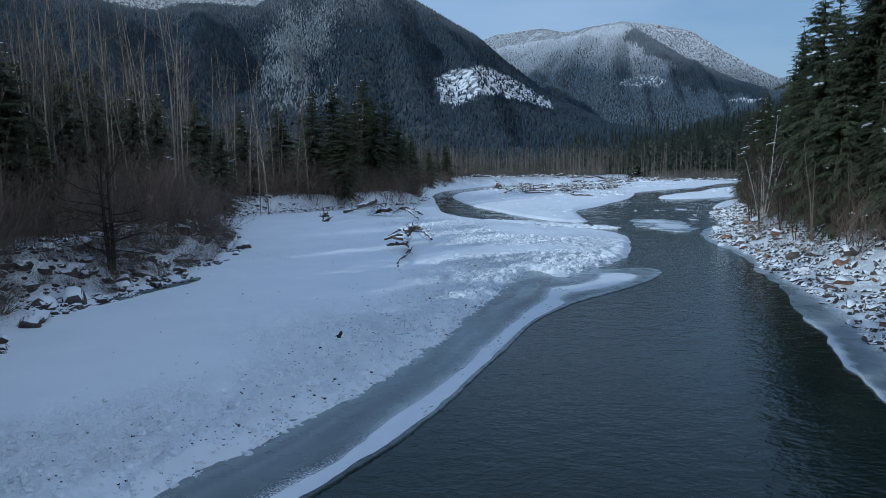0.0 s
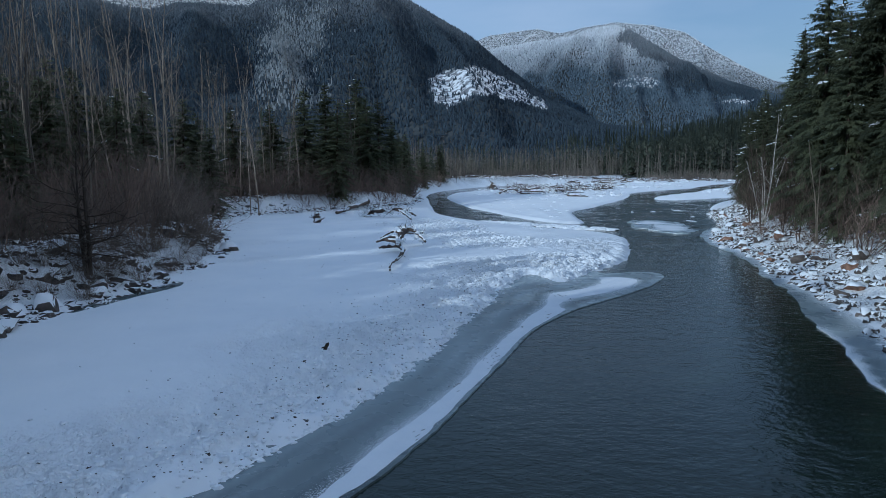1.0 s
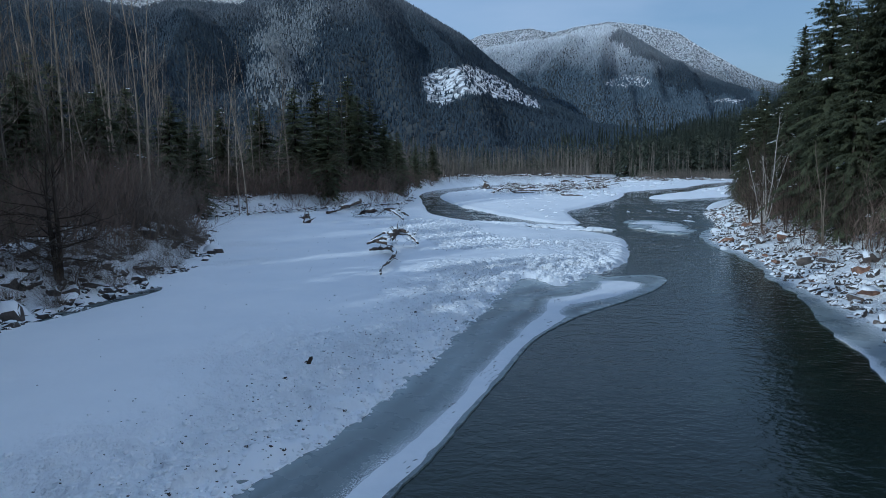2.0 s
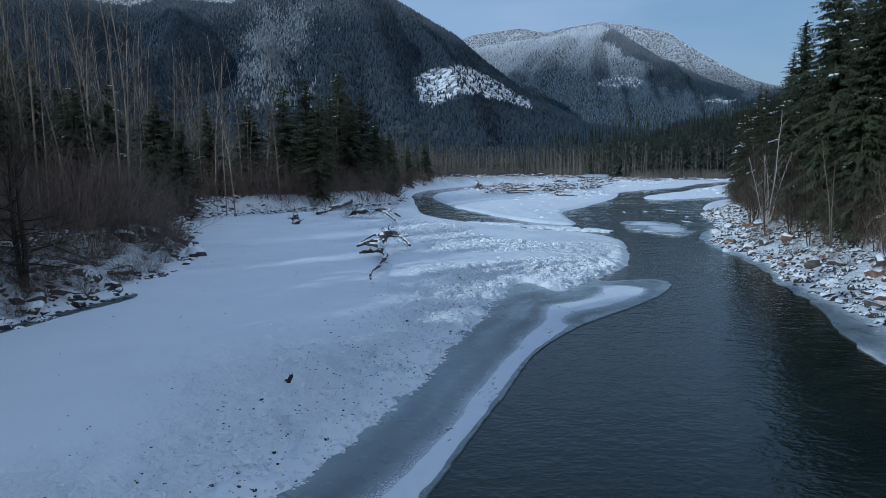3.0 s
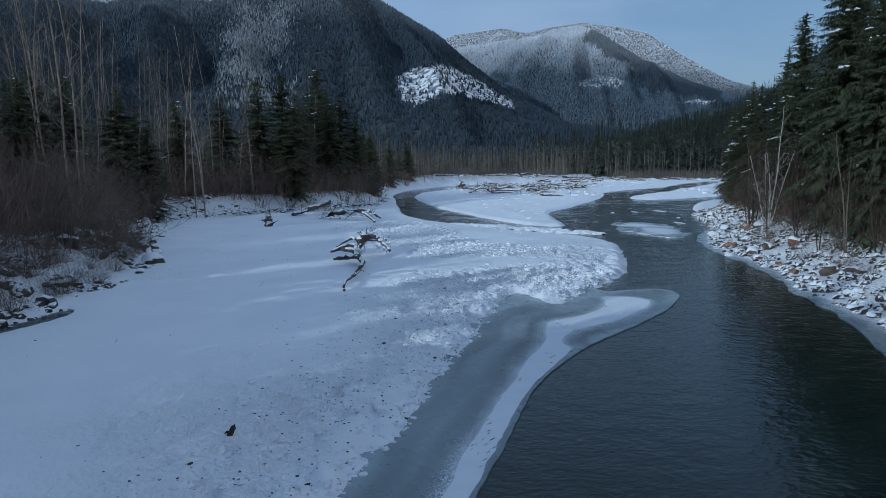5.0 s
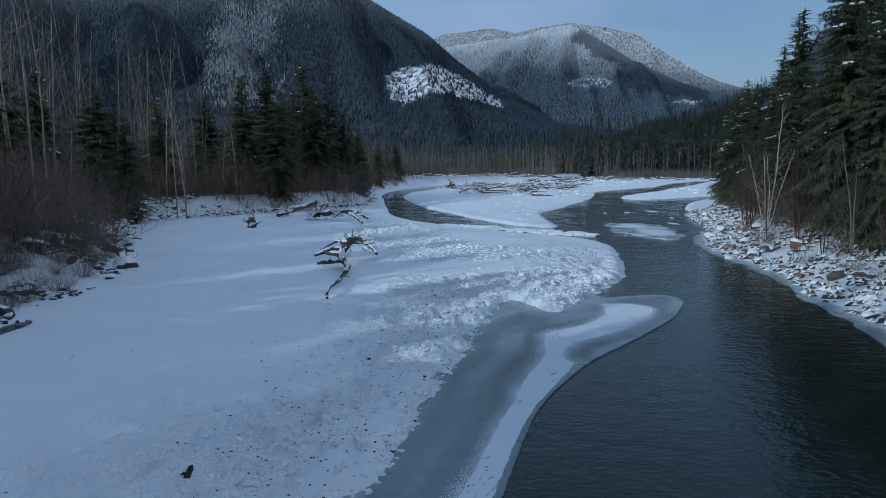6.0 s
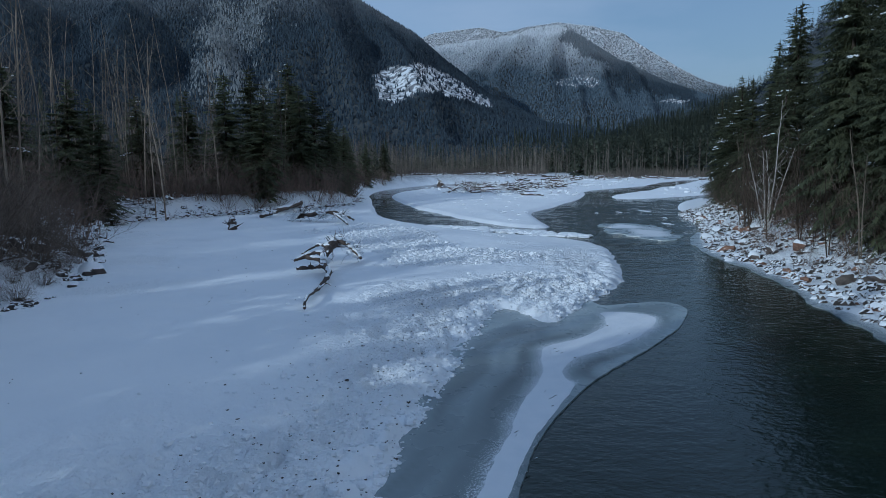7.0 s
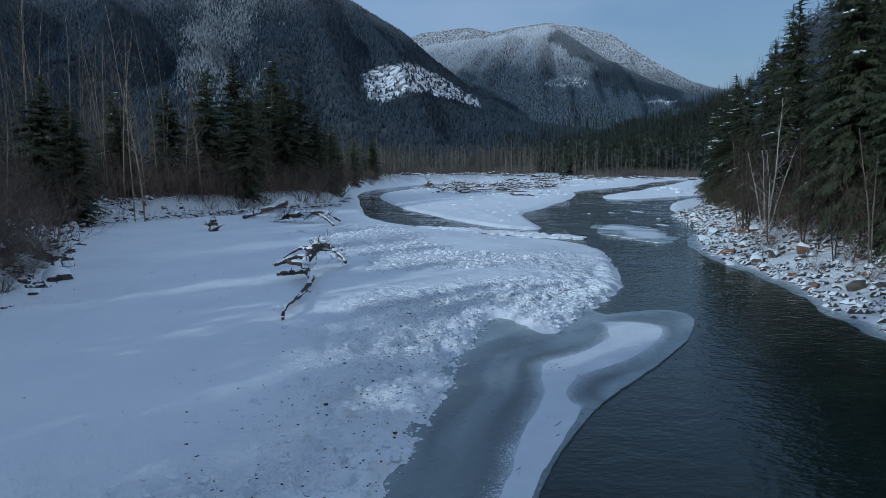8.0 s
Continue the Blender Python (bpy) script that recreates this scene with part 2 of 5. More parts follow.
class Buffer:
    """Vertices and faces of one mesh."""

    def __init__(self):
        self.v, self.f = [], []

    def mesh(self, name, smooth=False):
        me = bpy.data.meshes.new(name)
        me.from_pydata(self.v, [], self.f)
        if smooth:
            me.polygons.foreach_set("use_smooth", [True] * len(me.polygons))
        me.update()
        return me

    def tube(self, points, radii, sides=5):
        base = len(self.v)
        points = [Vector(p) for p in points]
        for k, (p, r) in enumerate(zip(points, radii)):
            d = (points[min(k + 1, len(points) - 1)] - points[max(k - 1, 0)]).normalized()
            a = d.orthogonal().normalized()
            c = d.cross(a)
            for s in range(sides):
                w = 2 * math.pi * s / sides
                self.v.append(p + (a * math.cos(w) + c * math.sin(w)) * r)
        for k in range(len(points) - 1):
            for s in range(sides):
                i, j = base + k * sides + s, base + k * sides + (s + 1) % sides
                self.f.append((i, j, j + sides, i + sides))
        self.f.append(tuple(base + s for s in reversed(range(sides))))
        self.f.append(tuple(base + (len(points) - 1) * sides + s for s in range(sides)))

    def cone(self, points, radius):
        """A thin twig that runs out to a point."""
        n = len(self.v)
        for k, p in enumerate(points[:-1]):
            r = radius * (1 - 0.5 * k / max(1, len(points) - 2))
            self.v += [p + Vector((r, 0, 0)), p + Vector((-r * 0.5, r * 0.87, 0)), p + Vector((-r * 0.5, -r * 0.87, 0.3 * r))]
        self.v.append(points[-1])
        rows = len(points) - 1
        for k in range(rows - 1):
            for s in range(3):
                i, j = n + k * 3 + s, n + k * 3 + (s + 1) % 3
                self.f.append((i, j, j + 3, i + 3))
        for s in range(3):
            self.f.append((n + rows * 3 - 3 + s, n + rows * 3 - 3 + (s + 1) % 3, n + rows * 3))

    def blade(self, a, d, side, length, width):
        """A small leaf-shaped spray from a along d."""
        n = len(self.v)
        self.v += [a, a + d * length * 0.45 + side * width, a + d * length, a + d * length * 0.45 - side * width]
        self.f.append((n, n + 1, n + 2, n + 3))

    def fan(self, a, d, side, length, width):
        n = len(self.v)
        self.v += [a, a + d * length + side * width, a + d * length * 0.85 - side * width]
        self.f.append((n, n + 1, n + 2))

    def pad(self, at, r, thick, rng):
        """A small domed cushion."""
        n = len(self.v)
        for s in range(5):
            w = 1.2566 * s
            k = r * rng.uniform(0.7, 1.3)
            self.v.append(Vector((at[0] + math.cos(w) * k, at[1] + math.sin(w) * k, at[2] - thick)))
        self.v.append(Vector((at[0], at[1], at[2] + thick)))
        self.f += [(n + s, n + (s + 1) % 5, n + 5) for s in range(5)]

    def blob(self, at, size, rng, up=False):
        """A rough lump of eighteen or so faces."""
        n = len(self.v)
        rows = ((-0.75, 0.72), (0.0, 1.0), (0.7, 0.66))
        sides = 6
        for z, r in rows:
            turn = rng.uniform(0, 1)
            for s in range(sides):
                w = 2 * math.pi * (s + turn) / sides
                k = r * rng.uniform(0.72, 1.18)
                self.v.append(Vector((at[0] + math.cos(w) * size[0] * k, at[1] + math.sin(w) * size[1] * k, at[2] + (z + rng.uniform(-0.14, 0.14)) * size[2])))
        for r in range(2):
            for s in range(sides):
                i, j = n + r * sides + s, n + r * sides + (s + 1) % sides
                self.f.append((i, j, j + sides, i + sides))
        self.f.append(tuple(n + 2 * sides + s for s in range(sides)))
        if not up:
            self.f.append(tuple(n + s for s in reversed(range(sides))))


def lattice(seed):
    return np.random.RandomState(seed).rand(256, 256)


LATTICES = [lattice(s) for s in range(6)]


def noise2(x, y, scale, octaves=3, seed=0):
    """Smooth noise about 0, from -0.5 to 0.5; scale in metres."""
    total, amp, norm = 0, 1.0, 0.0
    x, y = np.asarray(x, float) / scale, np.asarray(y, float) / scale
    for o in range(octaves):
        g = LATTICES[(seed + o) % 6]
        xi, yi = np.floor(x).astype(int), np.floor(y).astype(int)
        fx, fy = x - xi, y - yi
        fx, fy = fx * fx * (3 - 2 * fx), fy * fy * (3 - 2 * fy)
        a, b = g[xi % 256, yi % 256], g[(xi + 1) % 256, yi % 256]
        c, d = g[xi % 256, (yi + 1) % 256], g[(xi + 1) % 256, (yi + 1) % 256]
        total = total + amp * ((a * (1 - fx) + b * fx) * (1 - fy) + (c * (1 - fx) + d * fx) * fy - 0.5)
        norm += amp
        amp *= 0.5
        x, y = x * 2.03 + 7.1, y * 2.03 + 3.7
    return total / norm


def smooth(a, b, v):
    k = np.clip((v - a) / (b - a), 0, 1)
    return k * k * (3 - 2 * k)


def rounded(line, closed=True, steps=5):
    """A Catmull-Rom curve through the plan's corner points."""
    n, out = len(line), []
    for i in range(n if closed else n - 1):
        p = [np.array(line[(i + k) % n] if closed else line[min(max(i + k, 0), n - 1)], float) for k in (-1, 0, 1, 2)]
        for s in range(steps):
            u = s / steps
            out.append(0.5 * (2 * p[1] + (p[2] - p[0]) * u + (2 * p[0] - 5 * p[1] + 4 * p[2] - p[3]) * u * u + (3 * p[1] - p[0] - 3 * p[2] + p[3]) * u ** 3))
    if not closed:
        out.append(np.array(line[-1], float))
    return out


def inside_by(poly, x, y):
    """Signed distance to a closed outline, positive inside."""
    x, y = np.asarray(x, float), np.asarray(y, float)
    best = np.full(x.shape, 1e9)
    odd = np.zeros(x.shape, bool)
    for (ax, ay), (bx, by) in zip(poly, list(poly[1:]) + [poly[0]]):
        dx, dy = bx - ax, by - ay
        u = np.clip(((x - ax) * dx + (y - ay) * dy) / (dx * dx + dy * dy + 1e-12), 0, 1)
        best = np.minimum(best, (x - ax - u * dx) ** 2 + (y - ay - u * dy) ** 2)
        if dy:
            odd ^= ((ay > y) != (by > y)) & (x < dx * (y - ay) / dy + ax)
    return np.where(odd, 1, -1) * np.sqrt(best)


# ---- the plan: outlines of land, banks and ice ----
BAR = [(-20, -300), (-16, -40), (-11, 5), (-5.8, 16.7), (-4.2, 18.7), (-2.6, 21.0), (-1.0, 23.5), (0.8, 26.9), (2.4, 30.4), (4.1, 34.6), (6.0, 39.0), (7.8, 43.4), (9.8, 47.1),
       (10.5, 44.4), (11.5, 43.9), (12.6, 44.9), (14.6, 47.6), (16.3, 49.4), (19.0, 52.7), (20.6, 56.3), (23.0, 62.5), (25.4, 70.0), (24.6, 75.6), (20.5, 80.5), (16.3, 85.6), (13.0, 92),
       (10.2, 100), (8.6, 111), (9.0, 128), (9.5, 142), (10.6, 165), (11.4, 186), (16, 215), (27, 248), (46, 290), (70, 350), (-400, 350), (-400, -300)]
LEFT_BANK = [(-24, -300), (-17, -40), (-15.2, 10), (-15.7, 26), (-16.4, 31), (-16.7, 35.4), (-15.3, 39), (-13.7, 46), (-13.4, 55), (-14.4, 63.5), (-17, 71), (-20, 80), (-23.5, 90), (-24, 99),
             (-17, 107), (-8, 113), (-1, 119), (3.5, 128), (6.3, 142), (7.8, 160), (8.6, 185), (13, 215), (23.5, 248), (42, 290), (60, 380), (-900, 420), (-900, -300)]
RIGHT_BANK = [(12, -300), (14, -40), (16.5, 10), (18.0, 20), (19.1, 25.4), (20.3, 28), (21.6, 31), (23.5, 36), (24.7, 40), (26.3, 45), (28.7, 50.2), (30.4, 56), (31.4, 61), (34.4, 68.4), (39, 76),
              (45, 86.5), (50, 98), (57, 111), (66, 126), (73, 134.5), (84, 143), (105, 158), (150, 200), (230, 290), (420, 420), (900, 420), (900, -300)]
ISLAND = [(26, 87.4), (21.5, 93.4), (18.2, 112), (15.9, 136), (16.2, 172), (22, 205), (38, 237), (55, 265), (78, 306), (100, 360), (262, 362), (168, 296), (115, 230), (78, 194), (66, 170), (56, 150),
          (40, 123), (32, 111), (28.6, 97)]
FAR_BAR = [(66, 144.5), (67, 158), (86, 180), (122, 226), (172, 290), (230, 360), (330, 380), (220, 300), (145, 212), (110, 172), (92, 157)]
FAR_LAND = [(-900, 345), (40, 342), (120, 348), (220, 350), (420, 352), (900, 360), (900, 900), (-900, 900)]
POOL = [(-16.2, 37.2), (-15.5, 38.4), (-14.9, 40.0), (-14.2, 41.8), (-13.6, 43.2), (-13.0, 44.6), (-13.3, 45.6), (-14.0, 44.8), (-14.5, 43.0), (-14.9, 41.8), (-15.5, 40.6), (-16.1, 38.8)]
SHELF = [(-9, 8), (-2.4, 16.3), (-1.3, 17.8), (-0.4, 19.0), (0.6, 20.6), (1.5, 22.2), (2.7, 24.6), (3.55, 26.3), (4.7, 28.5), (6.2, 31.6), (7.8, 33.9), (9.4, 35.8), (11.0, 37.3), (13.3, 39.2), (16.2, 41.9), (18.3, 44.6), (18.8, 46.0),
         (18.3, 47.1), (16.7, 47.1), (15.0, 47.0), (14.8, 48.8), (14, 50), (8, 48), (4, 41), (0, 32), (-4, 24), (-9, 17), (-14, 10)]
STRIP = [(-5.2, 13.8), (-3.1, 16.6), (-1.7, 18.3), (-0.5, 20.6), (0.7, 22.5), (1.9, 24.6), (2.6, 25.9), (3.2, 27.4), (4.1, 29.2), (5.2, 31.5), (6.0, 32.8), (6.5, 34.0), (7.3, 35.4), (8.4, 37.2), (8.9, 38.8), (9.6, 40.3), (11.3, 41.2),
         (13.1, 42.7), (13.9, 44.2), (14.2, 45.3), (15.5, 45.1), (16.2, 44.0), (15.3, 42.4), (13.7, 40.8), (12.3, 39.8), (10.4, 38.8), (9.4, 37.7), (9.0, 36.8), (9.1, 36.1), (8.7, 35.4), (8.2, 34.7), (7.5, 33.7), (6.15, 31.8),
         (4.55, 28.6), (3.42, 26.3), (2.6, 24.7), (1.4, 22.3), (0.5, 20.7), (-0.5, 19.1), (-1.4, 17.9), (-2.5, 16.4), (-4.6, 13.8)]
RIGHT_SHELF = [(12.5, 14), (15.0, 20.5), (16.6, 24.4), (18.6, 28.3), (20.3, 32.6), (22.4, 36.7), (23.8, 40.0), (25.2, 44.0), (26.4, 47.0), (28.0, 50.6), (29.4, 55.2), (30.4, 60.0), (33.2, 68), (38, 76), (41, 78),
               (36, 68), (33, 60), (32, 54), (29, 47), (26, 38), (23, 30), (20, 20), (17, 12)]
MID_ICE = [(31.6, 73.2), (34.8, 74.0), (38.5, 81), (40.0, 87), (36.8, 91.0), (33.2, 88.5), (31.2, 81)]

CURVES = {k: rounded(v, True, 4) for k, v in dict(bar=BAR, left=LEFT_BANK, right=RIGHT_BANK, island=ISLAND, far_bar=FAR_BAR, far=FAR_LAND).items()}


SIDES, GRID = {}, {}


def height(x, y):
    """The ground's height at plan points, with the forest litter's share."""
    x, y = np.asarray(x, float), np.asarray(y, float)
    wob = 0.9 * noise2(x, y, 1.6, 3, 1) * smooth(140, 20, y) + 1.2 * noise2(x, y, 9, 2, 2) * smooth(20, 90, y)
    bar, left, right = (inside_by(CURVES[k], x, y) for k in ("bar", "left", "right"))
    low = np.maximum(np.maximum(inside_by(CURVES["island"], x, y), inside_by(CURVES["far_bar"], x, y)), inside_by(CURVES["far"], x, y))
    land = np.maximum(np.maximum(bar, right), low) + wob * 0.55 + 0.45 * noise2(x, y, 0.85, 2, 0) * smooth(120, 80, y)
    up = (0.12 + 0.24 * smooth(70, 90, y)) * np.clip(land, 0, 0.8) / 0.8 + 0.42 * smooth(0.4, 9, land)
    z = np.where(land > 0, up, -1.2 * (1 - np.exp(land / 2.0)))
    dry = smooth(0.2, 2.5, land)
    z = z + dry * (0.35 * noise2(x, y, 14, 2, 3) + 0.10 * noise2(x, y, 3.2, 3, 4))
    # trampled crust along the bar's edge, broken snow in fields farther up
    edge = smooth(-0.2, 0.8, bar) * smooth(10, 2.0, bar + 6 * noise2(x, y, 5, 2, 0)) * smooth(75, 55, y)
    strewn = noise2(x, y, 6, 3, 5)
    field = smooth(1.0, 0.75, np.hypot((x - 13.5) / 4.6, (y - 49) / 6.0) + 0.9 * noise2(x, y, 2.2, 2, 1))
    upper = smooth(1.0, 0.8, np.hypot((x - 6.5 - (y - 78) * -0.10) / 6.0, (y - 78) / 15) + 0.9 * noise2(x, y, 3.5, 2, 1))
    lower = smooth(1.0, 0.8, np.hypot((x - 10.5) / 6.2, (y - 63) / 4.6) + 0.9 * noise2(x, y, 3.5, 2, 3))
    field = np.maximum(np.maximum(field, 0.9 * np.maximum(upper, lower)), 0.5 * smooth(0.05, 0.25, strewn) * smooth(40, 55, y) * smooth(24, 18, x))
    near = smooth(130, 100, y)
    lump = np.abs(noise2(x, y, np.where(y < 54, 0.5, 0.75), 2, 2))
    pits = smooth(0.05, 0.20, noise2(x, y, 0.50, 2, 4)) + 0.8 * smooth(0.12, 0.26, noise2(x, y, 0.85, 2, 1))
    z = z + near * smooth(0.0, 0.6, land) * edge * 0.30 * noise2(x, y, 0.42, 2, 5)
    z = z + near * dry * (field * (0.13 * smooth(0.02, 0.28, lump) - 0.02))
    z = z + near * smooth(0.0, 0.5, land) * edge * 0.26 * (1 - np.clip(pits, 0, 1.2))
    z = z + near * dry * (0.035 * noise2(x, y, 1.1, 2, 0) - 0.035 * smooth(0.22, 0.34, noise2(x, y, 0.7, 2, 3)))
    blocky = noise2(x, y, 1.3, 2, 3)
    lumpy = 0.5 * noise2(x, y, 2.6, 3, 1) + 0.9 * noise2(x, y, 9, 2, 4)
    z = z + 2.5 * smooth(0.3, 7.0, left + lumpy * 1.5) + (lumpy * 0.6 + 0.6 * blocky * smooth(11, 7, left) * smooth(112, 104, y)) * smooth(0, 3, left)
    z = z + 2.3 * smooth(0.8, 9.5, right + lumpy) * smooth(140, 95, y) + (0.5 * lumpy + 0.55 * blocky * smooth(12, 8, right)) * smooth(0.5, 3, right) * smooth(140, 110, y)
    z = z + 2.2 * smooth(30, 110, inside_by(CURVES["far"], x, y))
    z = z + smooth(30, 400, left) * 25 + smooth(20, 300, right) * 25
    z = np.where((land > 0.8) & (y < 75), np.maximum(z, 0.085 + 0.03 * np.clip(noise2(x, y, 0.6, 2, 2) + 0.5, 0, 1)), z)
    # a frozen puddle at the foot of the wooded bank
    puddle = smooth(-0.55, 0.05, inside_by(rounded(POOL, True, 4), x, y))
    z = z * (1 - puddle) + 0.36 * puddle
    SIDES.update(field=field, crust=np.clip(near * dry * np.clip(0.8 * edge + field, 0, 1) + smooth(0.3, 1.5, right) + smooth(0.3, 2, left), 0, 1), bar=bar, left=left, right=right, island=low, far=low, far_bar=low)
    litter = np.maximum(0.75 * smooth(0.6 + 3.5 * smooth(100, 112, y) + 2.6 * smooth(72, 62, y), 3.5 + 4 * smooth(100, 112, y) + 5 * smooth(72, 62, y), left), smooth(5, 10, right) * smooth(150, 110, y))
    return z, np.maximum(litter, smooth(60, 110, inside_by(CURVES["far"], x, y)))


def grown(start, end, step, rate):
    out, s = [start], step
    while abs(out[-1] - start) < abs(end - start):
        s *= 1 + rate
        out.append(out[-1] + math.copysign(s, end - start))
    return out[1:]


def sample(values, x, y):
    """A value of the ground's own grid at a plan point."""
    xs, ys = GRID["xs"], GRID["ys"]
    i = min(max(int(np.searchsorted(xs, x)) - 1, 0), len(xs) - 2)
    j = min(max(int(np.searchsorted(ys, y)) - 1, 0), len(ys) - 2)
    u, v = (x - xs[i]) / (xs[i + 1] - xs[i]), (y - ys[j]) / (ys[j + 1] - ys[j])
    return float((values[j, i] * (1 - u) + values[j, i + 1] * u) * (1 - v) + (values[j + 1, i] * (1 - u) + values[j + 1, i + 1] * u) * v)


def ground_at(x, y):
    return sample(GRID["z"], x, y)


def bank_side(key, x, y):
    """Metres inside a stretch of land, negative outside."""
    return sample(SIDES[key], x, y)


# ---- ground, water, ice ----
def sheet(name, xs, ys, zs, mat, label, attributes=()):
    nx, ny = len(xs), len(ys)
    gx, gy = np.meshgrid(xs, ys)
    v = np.stack([gx.ravel(), gy.ravel(), zs.ravel()], 1)
    i = (np.arange(ny - 1)[:, None] * nx + np.arange(nx - 1)[None, :]).ravel()
    f = np.stack([i, i + 1, i + 1 + nx, i + nx], 1)
    me = bpy.data.meshes.new(name)
    me.vertices.add(len(v))
    me.vertices.foreach_set("co", v.ravel())
    me.loops.add(f.size)
    me.loops.foreach_set("vertex_index", f.ravel())
    me.polygons.add(len(f))
    me.polygons.foreach_set("loop_start", np.arange(0, f.size, 4))
    me.polygons.foreach_set("use_smooth", np.ones(len(f), bool))
    me.update(calc_edges=True)
    for key, values in attributes:
        me.attributes.new(key, "FLOAT", "POINT").data.foreach_set("value", values.ravel())
    me.materials.append(mat)
    return tagged(new(name, me), label, kind="structure")


def build_ground():
    fine = 0.3
    xs = list(np.arange(-26, -12, 0.42)) + list(np.arange(-12, -6, 0.24)) + list(np.arange(-6, 18, 0.15)) + list(np.arange(18, 26, 0.26)) + list(np.arange(26, 44, 0.45))
    xs = list(reversed(grown(xs[0], -4500, fine, 0.12))) + xs + grown(xs[-1], 4500, fine, 0.07)
    ys = list(np.arange(14, 54, 0.15)) + list(np.arange(54, 96, 0.26))
    ys = list(reversed(grown(ys[0], -600, fine, 0.15))) + ys + grown(ys[-1], 4800, fine, 0.06)
    gx, gy = np.meshgrid(xs, ys)
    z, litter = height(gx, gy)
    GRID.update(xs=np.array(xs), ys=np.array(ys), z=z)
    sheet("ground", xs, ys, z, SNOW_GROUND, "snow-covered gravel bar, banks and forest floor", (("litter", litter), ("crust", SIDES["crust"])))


def build_water():
    xs = [-60, -20] + list(np.arange(4, 66, 0.6)) + grown(66, 500, 0.7, 0.06)
    ys = [-400, -60, 0] + list(np.arange(44, 170, 0.75)) + grown(170, 360, 0.8, 0.03)
    gx, gy = np.meshgrid(xs, ys)
    # the quick water below the island stands in low waves
    run = smooth(46, 80, gy) * (0.35 + 0.65 * smooth(0.25, 0.75, 0.5 + noise2(gx, gy, 11, 2, 3)))
    waves = noise2(0.8 * gx + 0.6 * gy, 0.5 * (0.8 * gy - 0.6 * gx), 1.5, 3, 2)
    sheet("water", xs, ys, 0.20 * run * waves, WATER, "dark green-grey river water with small ripples")


def slab(name, outline, z, thick, mat, wob=0.25, size=0.7, step=0.45, grid=0.5, rules=()):
    """A thin sheet with a ragged outline and a rounded rim."""
    pts = []
    line = rounded(outline, True, 8)
    for a, b in zip(line, line[1:] + line[:1]):
        n = max(1, int(np.linalg.norm(b - a) / step))
        pts += [a + (b - a) * k / n for k in range(n)]
    p = np.array(pts)
    d = np.roll(p, -1, 0) - np.roll(p, 1, 0)
    d = np.stack([d[:, 1], -d[:, 0]], 1) / (np.linalg.norm(d, axis=1)[:, None] + 1e-9)
    p = p + d * (noise2(p[:, 0], p[:, 1], size, 3, 3) * wob * 2)[:, None]
    # inner points, so that the sheet can carry its snow and cloudiness
    lo, hi = p.min(0), p.max(0)
    gx, gy = np.meshgrid(np.arange(lo[0], hi[0], grid), np.arange(lo[1], hi[1], grid))
    gx, gy = gx.ravel(), gy.ravel()
    inner = inside_by([tuple(q) for q in p], gx, gy) > grid * 0.5
    flat = [Vector(q) for q in p] + [Vector(q) for q in zip(gx[inner], gy[inner])]
    n = len(p)
    v, e, f = delaunay_2d_cdt(flat, [(i, (i + 1) % n) for i in range(n)], [], 1, 1e-4)[:3]
    buf = Buffer()
    buf.v = [Vector((q.x, q.y, z)) for q in v]
    buf.f = [tuple(t) for t in f]
    base = len(buf.v)
    buf.v += [Vector((x + dx * 0.03, y + dy * 0.03, z - thick)) for (x, y), (dx, dy) in zip(p, d)]
    buf.v += [Vector((x, y, z)) for x, y in p]
    for i in range(n):
        j = (i + 1) % n
        buf.f.append((base + n + i, base + i, base + j, base + n + j))
    me = buf.mesh(name)
    xy = np.array([(q.x, q.y) for q in buf.v])
    for key, rule in rules:
        me.attributes.new(key, "FLOAT", "POINT").data.foreach_set("value", rule(xy[:, 0], xy[:, 1]))
    return part(name, me, mat)


